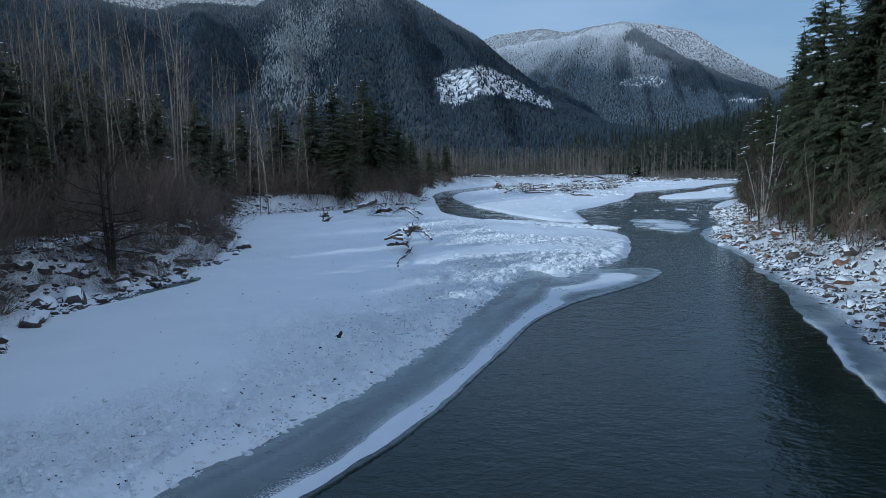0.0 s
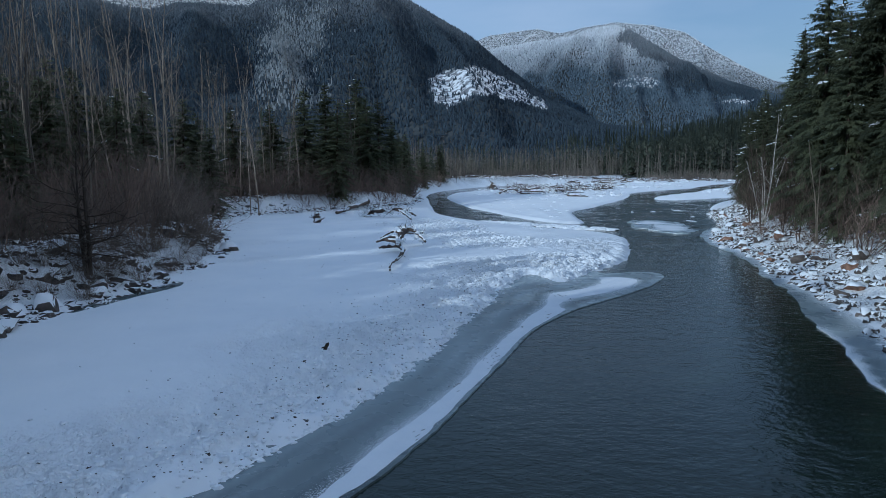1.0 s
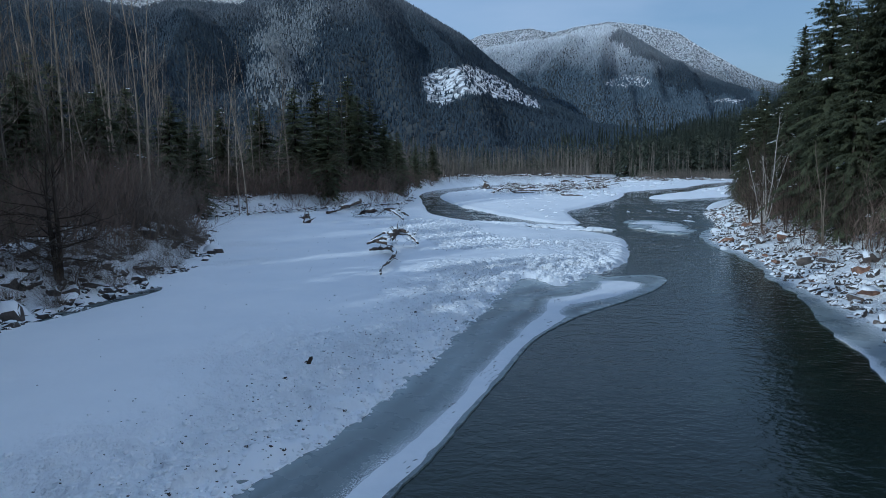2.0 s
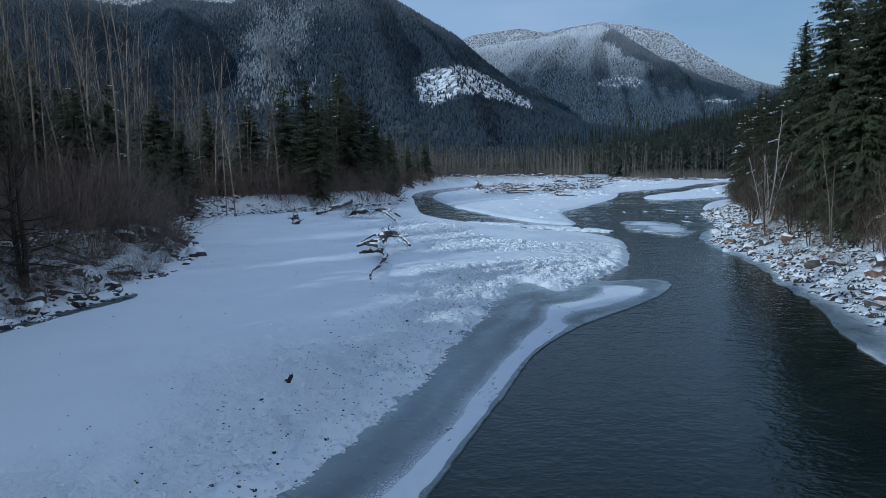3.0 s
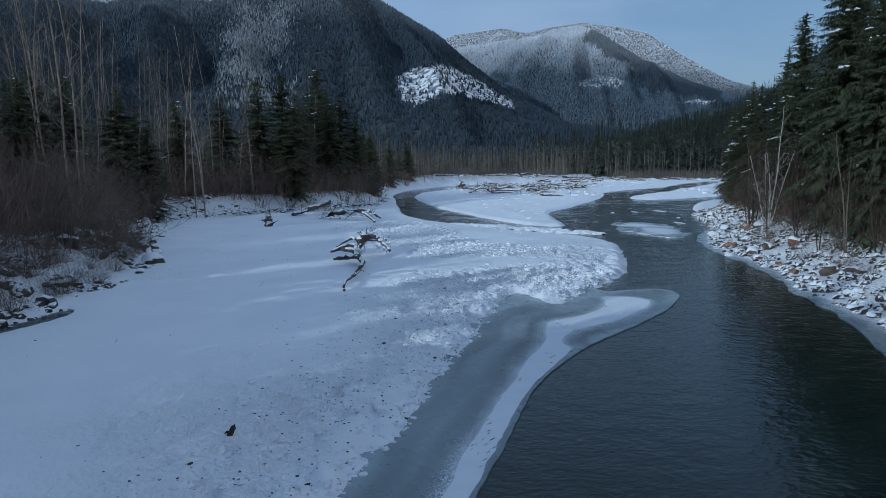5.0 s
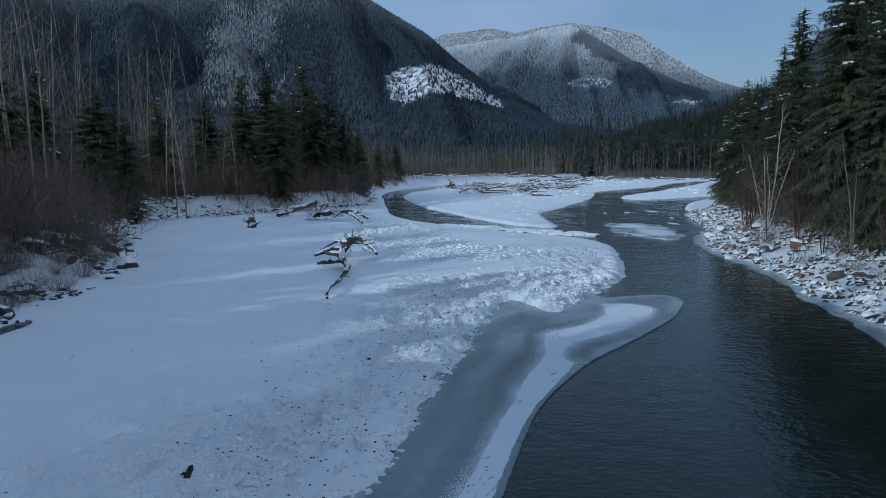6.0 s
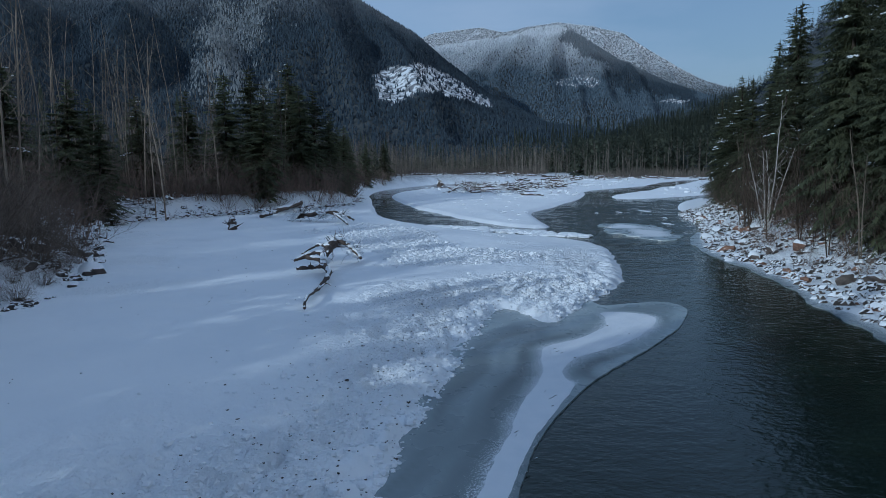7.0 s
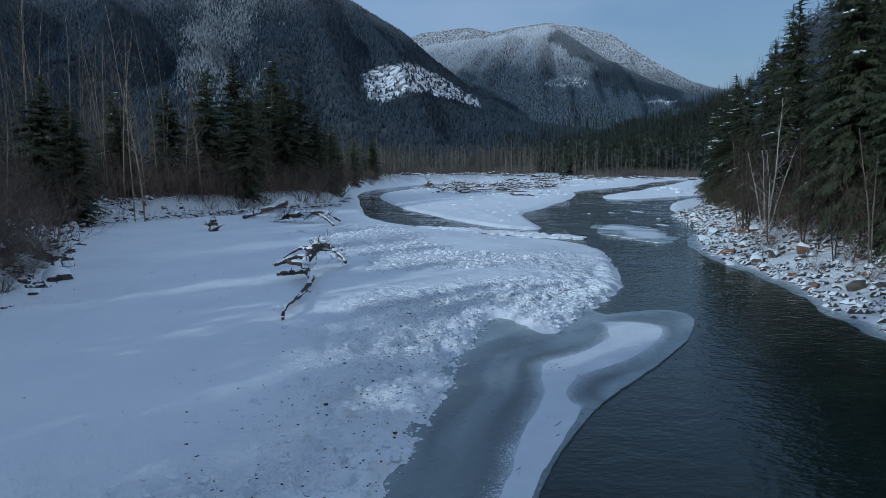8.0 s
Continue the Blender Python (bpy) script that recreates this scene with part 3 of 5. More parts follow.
def build_ice():
    strip, shelf = rounded(STRIP, True, 4), rounded(SHELF, True, 4)

    def by_strip(x, y):
        # drifted thin towards the shore, cut off sharp at the water
        d = inside_by(strip, x, y)
        return np.where(inside_by(shelf, x, y) < 0.30, 0.1 + 1.6 * d, 0.42 + 0.85 * d + 0.25 * noise2(x, y, 1.4, 3, 2))

    def bands(x, y):
        # frozen layers that follow the shore
        d, along = inside_by(strip, x, y), 0.47 * x + 0.88 * y
        layer = noise2(d + 0.5 * noise2(x, y, 3, 2, 4), along * 0.06, 0.75, 3, 2)
        shore = smooth(-2.4, -0.1, inside_by(CURVES["bar"], x, y))
        rim = smooth(0.9, 0.2, inside_by(shelf, x, y)) * smooth(33, 38, y)
        return np.clip(0.16 + 1.05 * layer + 0.40 * shore + 0.30 * smooth(-0.9, 0, d) + 0.34 * rim + 0.18 * smooth(36, 42, y), 0, 1.2)

    tagged(slab("shelf_ice", SHELF, 0.050, 0.12, ICE_GREY, 0.05, 0.6, 0.3, 0.17, (("dusting", by_strip), ("cloudy", bands))), "grey translucent ice shelf along the gravel bar", "ice", kind="structure")
    tagged(slab("snow_strip", STRIP, 0.062, 0.014, SNOW, 0.07, 0.55, 0.10, 0.8), "ribbon of white snow lying on the shelf ice", "snow", kind="structure")
    pale = rounded(RIGHT_SHELF, True, 4)
    bank = lambda x, y: np.clip(np.maximum(0.35 + 0.35 * inside_by(CURVES["right"], x, y), (0.62 - 2.2 * inside_by(pale, x, y) + 0.5 * noise2(x, y, 3, 2, 1)) * smooth(34, 26, y)), -1, 0.8)
    tagged(slab("bank_ice", RIGHT_SHELF, 0.050, 0.12, ICE_PALE, 0.35, 1.6, 0.4, 0.6, (("dusting", bank), ("cloudy", lambda x, y: 0.45 + 0.9 * noise2(x, y, 2.0, 3, 1)))), "pale ice shelf frozen to the rocky bank", "ice", kind="structure")
    mid = rounded(MID_ICE, True, 4)
    tagged(slab("puddle_ice", POOL, 0.43, 0.10, ICE_GREY, 0.34, 0.7, 0.15, 0.4, (("dusting", lambda x, y: -0.1 + 0.4 * noise2(x, y, 1.5, 2, 2)), ("cloudy", lambda x, y: 0.15 + 0.3 * noise2(x, y, 1.0, 2, 1)))), "narrow dark frozen puddle along the foot of the bank", "ice", kind="structure")
    tagged(slab("ice_floe", MID_ICE, 0.045, 0.10, ICE_PALE, 1.9, 2.6, 0.25, 0.5, (("dusting", lambda x, y: np.clip(-0.1 + 1.5 * noise2(x, y, 3.2, 3, 4) + 0.20 * inside_by(mid, x, y), -1, 0.9)), ("cloudy", lambda x, y: 0.5 + 0 * x))), "flat snow-dusted ice stranded in the river", "ice", kind="structure")


# ---- mountains ----
EYE = (0.0, 3.0, 7.3)


def crest(points, az):
    a, h = zip(*points)
    return np.interp(az, a, h)


def build_hill(name, label, azimuths, crest_line, r0, r1, mat, rough, tree, clear, seed, frost_shade=(), frost_shade_mat=None, near=False, spread=4.0, ridges=()):
    """A slope seen across the valley: from its foot at r0 up to the crest at r1 metres, with its woods."""
    az = np.linspace(*azimuths, 240 if clear else 110)
    u = np.linspace(0, 1.25, 110 if clear else 50)
    A, U = np.meshgrid(az, u)

    def spot(A, U):
        R = r0 + (r1 - r0) * U
        x, y = EYE[0] + R * np.sin(np.radians(A)), EYE[1] + R * np.cos(np.radians(A))
        top = EYE[2] + r1 * np.tan(np.radians(crest(crest_line, A)))
        z = top * np.where(U < 1, U ** 1.25, 1 - (U - 1) * 1.5)
        # spurs and gullies
        wx, wy = x + rough * 2 * noise2(x, y, rough * 5, 2, seed + 3), y + rough * 2 * noise2(x, y, rough * 5, 2, seed + 4)
        spur = 0.42 - 2.2 * np.abs(noise2(wx, wy * 0.55, rough * spread, 3, seed))
        z = z + rough * spur * np.sin(np.pi * np.clip(U, 0, 1)) ** 0.8 + rough * 0.05 * noise2(x, y, rough * 0.6, 3, seed + 1) * np.clip(U * 3, 0, 1)
        for a0, u0, a1, u1, tall, half in ridges:
            s = (u0 - U) / (u0 - u1)
            line = a0 + (a1 - a0) * s + half * 0.9 * noise2(U * 5, U * 0 + a0, 1.0, 2, seed)
            z = z + 0.62 * tall * smooth(0, 1, 1 - np.abs(A - line) / half) * smooth(-0.02, 0.25, s) * smooth(1.3, 0.7, s)
        return x, y, z - 2

    x, y, z = spot(A, U)
    n, m = len(az), len(u)
    i = (np.arange(m - 1)[:, None] * n + np.arange(n - 1)[None, :]).ravel()
    buf = Buffer()
    buf.v = list(map(tuple, np.stack([x.ravel(), y.ravel(), z.ravel()], 1)))
    buf.f = list(map(tuple, np.stack([i, i + 1, i + 1 + n, i + n], 1)))
    me = buf.mesh(name, True)
    up = np.degrees(np.arctan2(z - EYE[2], np.hypot(x - EYE[0], y - EYE[1])))
    bare = np.zeros(A.shape)
    for poly, share in clear:
        bare = np.maximum(bare, smooth(-0.15, 0.15, inside_by(poly, A, up) + 0.6 * noise2(A, up, 0.7, 3, 2)))
    if mat[1] == HILL_FAR:
        bare = np.maximum(bare, 0.5 * smooth(430, 660, z))
    me.attributes.new("litter", "FLOAT", "POINT").data.foreach_set("value", (1 - bare).ravel())
    ground = part(name, me, mat[0])
    tagged(ground, label, kind="structure")
    # the woods: one narrow crown a tree
    rs = np.random.RandomState(seed + 40)
    count, tall, wide = tree
    ta, tu = rs.uniform(*azimuths, count), np.sqrt(rs.uniform(0.0, 1.1, count))
    tx, ty, tz = spot(ta, tu)
    el = np.degrees(np.arctan2(tz - EYE[2], np.hypot(tx - EYE[0], ty - EYE[1])))
    keep = np.ones(count, bool)
    for poly, share in clear:
        keep &= ~((inside_by(poly, ta, el) + 0.6 * noise2(ta, el, 0.7, 3, 2) > 0) & (rs.rand(count) < share))
    # trees inside these outlines change material: frosted slopes, and the dome's painted shade
    icy_shaded = np.zeros(count, bool)
    for poly in frost_shade:
        icy_shaded |= inside_by(poly, ta, el) + 3.0 * noise2(ta, el, 1.2, 3, 3) + rs.normal(0, 0.7 if frost_shade_mat is None else 0.2, count) > (0.5 if frost_shade_mat is None else 0.0)
    woods_mesh(name, label, tx, ty, tz, keep & ~icy_shaded, tree, mat[1], rs, near)
    if frost_shade:
        woods_mesh("upper_" + name, label, tx, ty, tz, keep & icy_shaded, tree, frost_shade_mat or HILL_FROST, rs, near)


def ragged_crown(buf, x, y, z, h, rng, sprays):
    """A far conifer: drooping sprays round a stem."""
    for i in range(sprays):
        k = 1 - math.sqrt(rng.random())
        w = rng.uniform(0, 6.28)
        r = h * 0.15 * (1 - k) * rng.uniform(0.5, 1.1) + 0.15
        out = Vector((math.cos(w), math.sin(w), 0))
        a = Vector((x, y, z + h * (0.03 + 0.97 * k) + 0.25 * r)) + out * r * 0.05
        buf.fan(a, (out + Vector((0, 0, rng.uniform(-1.1, -0.3)))).normalized(), Vector((-out.y, out.x, rng.uniform(-0.4, 0.4))), r * 1.35, r * 0.28 + 0.15)
    buf.blade(Vector((x, y, z + h * 0.7)), Vector((0, 0, 1)), Vector((0.8, 0.6, 0)), h * 0.3, h * 0.02)


def woods_mesh(name, label, tx, ty, tz, keep, tree, mat, rs, near=False):
    count, tall, wide = tree
    tx, ty, tz = tx[keep], ty[keep], tz[keep]
    k = len(tx)
    if near:
        rng, woods = random.Random(4), Buffer()
        for x, y, z in zip(tx, ty, tz):
            ragged_crown(woods, x, y, z, tall * rng.uniform(0.8, 1.5), rng, 36)
        tagged(part(name.replace("hillside", "forest"), woods, mat), "conifer forest on " + label, "forest", kind="stuff")
        return
    th, tw = tall * rs.uniform(0.6, 1.25, k), wide * rs.uniform(0.7, 1.2, k)
    verts = np.zeros((k, 4, 3))
    turn = rs.uniform(0, 6.28, k)
    for s in range(3):
        w = turn + 2 * math.pi * s / 3
        verts[:, s] = np.stack([tx + np.cos(w) * tw, ty + np.sin(w) * tw, tz + th * 0.06], 1)
    verts[:, 3] = np.stack([tx, ty, tz + th], 1)
    base = np.arange(k)[:, None] * 4
    faces = np.concatenate([base + np.array([[s, (s + 1) % 3, 3]]) for s in range(3)], 0)
    woods = Buffer()
    woods.v, woods.f = verts.reshape(-1, 3).tolist(), faces.tolist()
    tagged(part(name.replace("mountain", "forest").replace("hillside", "forest"), woods, mat), "conifer forest on " + label, "forest", kind="stuff")


def azel(*pixels):
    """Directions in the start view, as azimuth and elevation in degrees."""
    out = []
    for px, py in pixels:
        a = math.degrees(math.atan((px - 784) / 1107))
        out.append((a + 4.5, math.degrees(math.atan((302 - py) / 1107 * math.cos(math.radians(a))))))
    return out



def slope_material():
    """Forest floor, with open snow where the trees are cut."""
    m, nt, b = material("forest_slope", 0.9)
    cover = nt.nodes.new("ShaderNodeAttribute")
    cover.attribute_name = "litter"
    open_snow = ramp(nt, grain(nt, 0.07, 9), (0.44, (0.16, 0.165, 0.18)), (0.57, (0.74, 0.76, 0.79)))
    floor = ramp(nt, grain(nt, 0.02, 8), (0.3, (0.025, 0.03, 0.032)), (0.8, (0.07, 0.078, 0.082)))
    nt.links.new(blend(nt, cover.outputs["Fac"], open_snow, floor), b.inputs["Base Color"])
    bump(nt, b, grain(nt, 0.12, 6), 0.8, 3.0)
    return m


SNOW_SLOPE = slope_material()


def build_mountains():
    cut = azel((772, 145), (800, 132), (850, 122), (895, 138), (930, 160), (984, 190), (978, 202), (940, 192), (915, 184), (880, 176), (845, 176), (815, 196), (782, 184))
    near_crest = [(-50, 15), (-33, 14.5), (-26, 13.6), (-21, 12.9), (-19, 12.8), (-17, 13.5), (-14.5, 13.7), (-11.5, 13.5), (-10.4, 14.2), (-8.5, 15.6), (-5, 18.0), (-1, 16.2), (3.8, 13.7), (7.9, 11.4), (10.5, 9.2), (14.5, 6.2), (19.5, 3.6), (26, 2.6), (33, 2.2), (40, 2.0)]
    frost_shade = azel((500, 25), (625, 5), (610, 80), (570, 150), (520, 175), (480, 150))
    build_hill("mountain_near", "a dark steep valley side with a snowy clearing", (-40, 36), near_crest, 900, 2200, (SNOW_SLOPE, HILL_NEAR), 80, (98000, 10.5, 3.1), [(cut, 0.90)], 1, [frost_shade, azel((500, 165), (600, 160), (580, 200), (470, 210))], ridges=((-2.5, 0.97, 2.5, 0.3, 80, 2.2), (3, 0.9, 9, 0.3, 60, 2.0), (-12, 0.95, -9, 0.35, 80, 2.2), (-15.5, 0.95, -17, 0.4, 70, 2.0), (-24, 0.95, -22, 0.4, 70, 2.2), (-7, 0.8, -6, 0.3, -60, 2.0)))
    back = azel((560, -40), (700, 20), (800, 60), (855, 70), (880, 60), (960, 50), (1000, 57), (1040, 48), (1095, 40), (1160, 46), (1215, 56), (1245, 75), (1275, 92), (1320, 116), (1370, 138), (1420, 150))
    far_crest = [(-46, 19), (-30, 18), (-22, 17.5), (-14, 16.5)] + [(a, e - 0.6) for a, e in back] + [(40, 6), (60, 5)]
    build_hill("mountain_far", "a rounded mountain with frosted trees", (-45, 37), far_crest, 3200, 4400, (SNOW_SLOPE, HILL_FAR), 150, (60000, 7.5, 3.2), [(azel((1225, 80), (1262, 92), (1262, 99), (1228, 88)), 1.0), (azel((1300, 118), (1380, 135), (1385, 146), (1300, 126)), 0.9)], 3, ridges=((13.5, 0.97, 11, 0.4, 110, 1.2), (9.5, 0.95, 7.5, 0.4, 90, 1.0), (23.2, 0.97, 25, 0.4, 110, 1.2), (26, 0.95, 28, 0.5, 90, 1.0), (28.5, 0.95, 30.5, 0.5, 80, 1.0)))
    dome = azel((800, 120), (880, 92), (940, 82), (1000, 74), (1050, 60), (1095, 53), (1125, 64), (1165, 88), (1210, 112), (1250, 130), (1300, 152), (1370, 172), (1440, 190))
    dome_crest = [(-10, 6)] + [(a, e - 0.25) for a, e in dome] + [(36, 4.5), (45, 4)]
    glade = azel((978, 84), (985, 74), (1032, 66), (1034, 74))
    glade_low = azel((1085, 158), (1100, 147), (1140, 142), (1180, 152), (1160, 166), (1110, 164))
    # the outline with HILL_NEAR paints the right flank's shade as darker trees
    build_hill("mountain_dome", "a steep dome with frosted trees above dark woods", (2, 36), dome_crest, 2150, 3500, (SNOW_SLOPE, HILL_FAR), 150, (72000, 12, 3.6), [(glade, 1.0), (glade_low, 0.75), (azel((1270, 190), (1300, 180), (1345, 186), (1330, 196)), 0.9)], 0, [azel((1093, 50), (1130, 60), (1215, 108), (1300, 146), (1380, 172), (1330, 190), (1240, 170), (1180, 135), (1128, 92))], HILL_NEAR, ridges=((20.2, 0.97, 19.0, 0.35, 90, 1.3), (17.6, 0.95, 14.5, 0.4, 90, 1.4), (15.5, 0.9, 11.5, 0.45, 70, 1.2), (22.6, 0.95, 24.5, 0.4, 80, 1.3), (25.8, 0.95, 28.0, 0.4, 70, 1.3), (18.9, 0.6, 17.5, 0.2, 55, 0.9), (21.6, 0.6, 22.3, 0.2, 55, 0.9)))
    side_crest = [(32, 0.3), (34, 3.0), (36, 6.0), (39, 10), (42, 12), (46, 14), (60, 18), (100, 22), (150, 20)]
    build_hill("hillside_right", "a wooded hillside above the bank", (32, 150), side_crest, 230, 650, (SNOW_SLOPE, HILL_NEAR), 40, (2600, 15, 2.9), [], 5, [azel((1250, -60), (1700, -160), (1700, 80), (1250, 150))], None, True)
    bend_crest = [(21, 0.1), (24.5, 1.3), (26.5, 2.3), (29.5, 3.2), (32, 3.8), (34, 5.0), (38, 6.5)]
    build_hill("hillside_bend", "a low wooded rise inside the river's bend", (21, 38), bend_crest, 395, 720, (SNOW_SLOPE, NEEDLES_FAR), 25, (2300, 17, 3), [], 4, (), None, True)
    back_crest = [(150, 16), (200, 9), (240, 14), (310, 20)]
    build_hill("mountain_behind", "a forested ridge behind the river", (150, 310), back_crest, 700, 1500, (SNOW_SLOPE, HILL_NEAR), 110, (3500, 26, 11), [], 2)


# ---- trees ----
def conifer(h, spread, seed, snowy=0.5, bare=0.06, fine=1.0):
    """A spruce or hemlock: trunk, limbs with drooping sprays, snow on some limbs."""
    rng = random.Random(seed)
    trunk, crown, white = Buffer(), Buffer(), Buffer()
    lean = (rng.uniform(-0.02, 0.02), rng.uniform(-0.02, 0.02))
    axis = lambda z: Vector((lean[0] * z, lean[1] * z, z))
    trunk.tube([axis(h * k / 6 - 0.4 * (k == 0)) for k in range(7)], [h * 0.0125 * (1 - 0.93 * k / 6) + 0.01 for k in range(7)], 7)
    z = h * bare
    while z < h * 0.985:
        k = z / h
        reach = spread * (1 - k) ** 0.75 * rng.uniform(0.65, 1.15) * min(1, 0.55 + 2.2 * k) + 0.25
        for b in range(rng.choice((3, 4, 4, 5) if fine < 0.6 else (2, 3, 3, 4))):
            w = rng.uniform(0, 2 * math.pi)
            length = reach * rng.uniform(0.65, 1.1)
            out = Vector((math.cos(w), math.sin(w), 0))
            cross = Vector((-out.y, out.x, 0))
            rise = -0.28 + 0.75 * k + rng.uniform(-0.15, 0.15)
            base = axis(z + rng.uniform(-0.2, 0.2))
            limb = lambda s: base + out * (length * s) + Vector((0, 0, length * (rise * s - 0.30 * s * s)))
            trunk.cone([limb(0), limb(0.9)], 0.035 + 0.004 * length)
            n = max(3, int(length / (0.38 * fine)))
            load = rng.random() < snowy * 0.040 * (0.2 + 1.6 * k)
            for i in range(n):
                s = (i + 0.7) / n
                a = limb(s)
                size = (0.50 + 0.45 * (1 - s)) * (0.25 + 0.75 * fine) * rng.uniform(0.8, 1.25) * min(1, 0.35 + length * 0.3)
                for side in (-1, 1):
                    d = (out * rng.uniform(0.45, 0.9) + cross * side * rng.uniform(0.5, 1.0) + Vector((0, 0, rng.uniform(-0.55, -0.05)))).normalized()
                    flat = d.cross(Vector((rng.uniform(-0.4, 0.4), rng.uniform(-0.4, 0.4), 1))).normalized()
                    if fine < 0.6:
                        for turn in (-0.4, 0.4):
                            crown.blade(a + out * rng.uniform(-0.12, 0.12), (d + out * turn + Vector((0, 0, rng.uniform(-0.45, 0.05)))).normalized(), flat, size * rng.uniform(0.75, 1.3), size * 0.105)
                    else:
                        crown.blade(a, d, flat, size * 1.15, size * 0.33)
                # sprays that hang from the limb
                for _ in range(3 if fine < 0.7 else rng.random() < 0.6):
                    d = (out * rng.uniform(0.1, 0.6) + Vector((rng.uniform(-0.35, 0.35), rng.uniform(-0.35, 0.35), -0.8))).normalized()
                    side = (cross + out * rng.uniform(-0.7, 0.7)).normalized()
                    crown.blade(a + cross * rng.uniform(-0.4, 0.4) * size, d, side, size * rng.uniform(0.6, 1.1), size * (0.16 if fine < 0.7 else 0.22))
                if load and s > 0.5 and rng.random() < 0.8:
                    for _ in range(rng.choice((1, 2, 3))):
                        white.pad(a + cross * rng.uniform(-0.35, 0.35) + Vector((rng.uniform(-0.1, 0.1), rng.uniform(-0.1, 0.1), 0.05)), size * rng.uniform(0.25, 0.55), 0.05, rng)
            crown.blade(limb(0.9), (limb(1) - limb(0.8)).normalized(), cross, 0.55, 0.12)
        z += rng.uniform(0.22, 0.42) * (0.7 + h / 50) * (0.5 + 0.5 * fine)
    crown.blade(axis(h * 0.97), Vector((0, 0, 1)), Vector((1, 0, 0)), h * 0.045, 0.07)
    crown.blade(axis(h * 0.97), Vector((0, 0, 1)), Vector((0, 1, 0)), h * 0.045, 0.07)
    root = new("conifer")
    part("trunk", trunk, BARK_DARK, root)
    part("crown", crown, NEEDLES, root)
    if white.f:
        tagged(part("snow_load", white, SNOW, root, "small pads of snow on the limbs"), kind="stuff")
    return root


def limbed(buf, twigs, a, d, length, radius, depth, rng, sides=5, curl=0.22, up=0.18, extra=0):
    """A limb that bends and forks into thinner ones."""
    n = 3 if depth else 2
    pts, dirs = [Vector(a)], [Vector(d).normalized()]
    for i in range(n):
        dirs.append((dirs[-1] + Vector((rng.uniform(-curl, curl), rng.uniform(-curl, curl), rng.uniform(-curl * 0.5, curl * 0.5) + up * 0.5))).normalized())
        pts.append(pts[-1] + dirs[-1] * length / n)
    if depth > 1 or radius > 0.06:
        buf.tube(pts, [radius * (1 - 0.75 * i / n) for i in range(n + 1)], sides)
    else:
        (buf if depth else twigs).cone(pts, radius)
    if depth:
        for i in range(rng.choice((3, 4, 5)) + extra if depth == 1 else rng.choice((3, 4))):
            s = rng.uniform(0.3, 1.0)
            k = min(int(s * n), n - 1)
            p = pts[k].lerp(pts[k + 1], s * n - k)
            side = dirs[k + 1].orthogonal().normalized()
            side.rotate(Matrix.Rotation(rng.uniform(0, 6.28), 3, dirs[k + 1]))
            limbed(buf, twigs, p, dirs[k + 1] * rng.uniform(0.6, 1.1) + side * rng.uniform(0.45, 0.9), length * rng.uniform(0.40, 0.65), radius * 0.42, depth - 1, rng, 3, curl, up)


def bare_tree(h, seed, bark, name="bare_tree", stems=1, reach=0.17, low=0.3, splay=0.1, count=9, thick=0.0040, flat=0.0, twig=None):
    """A leafless alder or birch with one or more stems and fine twigs."""
    rng = random.Random(seed)
    wood, twigs = Buffer(), Buffer()
    for k in range(stems):
        tall = h * (1 if k == 0 else rng.uniform(0.6, 0.95))
        w = 2 * math.pi * (k + rng.random() * 0.6) / max(stems, 1)
        d = Vector((math.cos(w) * splay, math.sin(w) * splay, 1)).normalized() if stems > 1 else Vector((rng.uniform(-0.06, 0.06), rng.uniform(-0.06, 0.06), 1)).normalized()
        pts, n = [Vector((math.cos(w) * 0.09, math.sin(w) * 0.09, -0.3)) * (stems > 1) + Vector((0, 0, -0.3)) * (stems == 1)], 8
        for i in range(n):
            d = (d + Vector((rng.uniform(-0.06, 0.06), rng.uniform(-0.06, 0.06), 0.06))).normalized()
            pts.append(pts[-1] + d * tall / n)
        r0 = tall * thick
        wood.tube(pts, [r0 * (1 - 0.9 * i / n) + 0.012 for i in range(n + 1)], 6)
        for b in range(count):
            s = low + (1 - low) * (b + rng.random()) / count
            i = min(int(s * n), n - 1)
            p = pts[i].lerp(pts[i + 1], s * n - i)
            w = rng.uniform(0, 2 * math.pi)
            rise = rng.uniform(0.5, 1.3)
            if s < flat:
                # the low limbs reach out level and droop
                limbed(wood, twigs, p, (math.cos(w), math.sin(w), rng.uniform(-0.05, 0.4)), rng.uniform(1.8, 3.2), 0.055, 3, rng, 4, 0.34, -0.07)
                continue
            limbed(wood, twigs, p, (math.cos(w), math.sin(w), rise), tall * reach * (1.35 - s) * rng.uniform(0.7, 1.3), r0 * (1.05 - s) * 0.36 + 0.009, 2, rng, 4, up=0.26)
    root = new(name)
    part("trunk", wood, bark, root)
    tagged(part("twig_mass", twigs, twig or TWIG, root), kind="stuff")
    return root


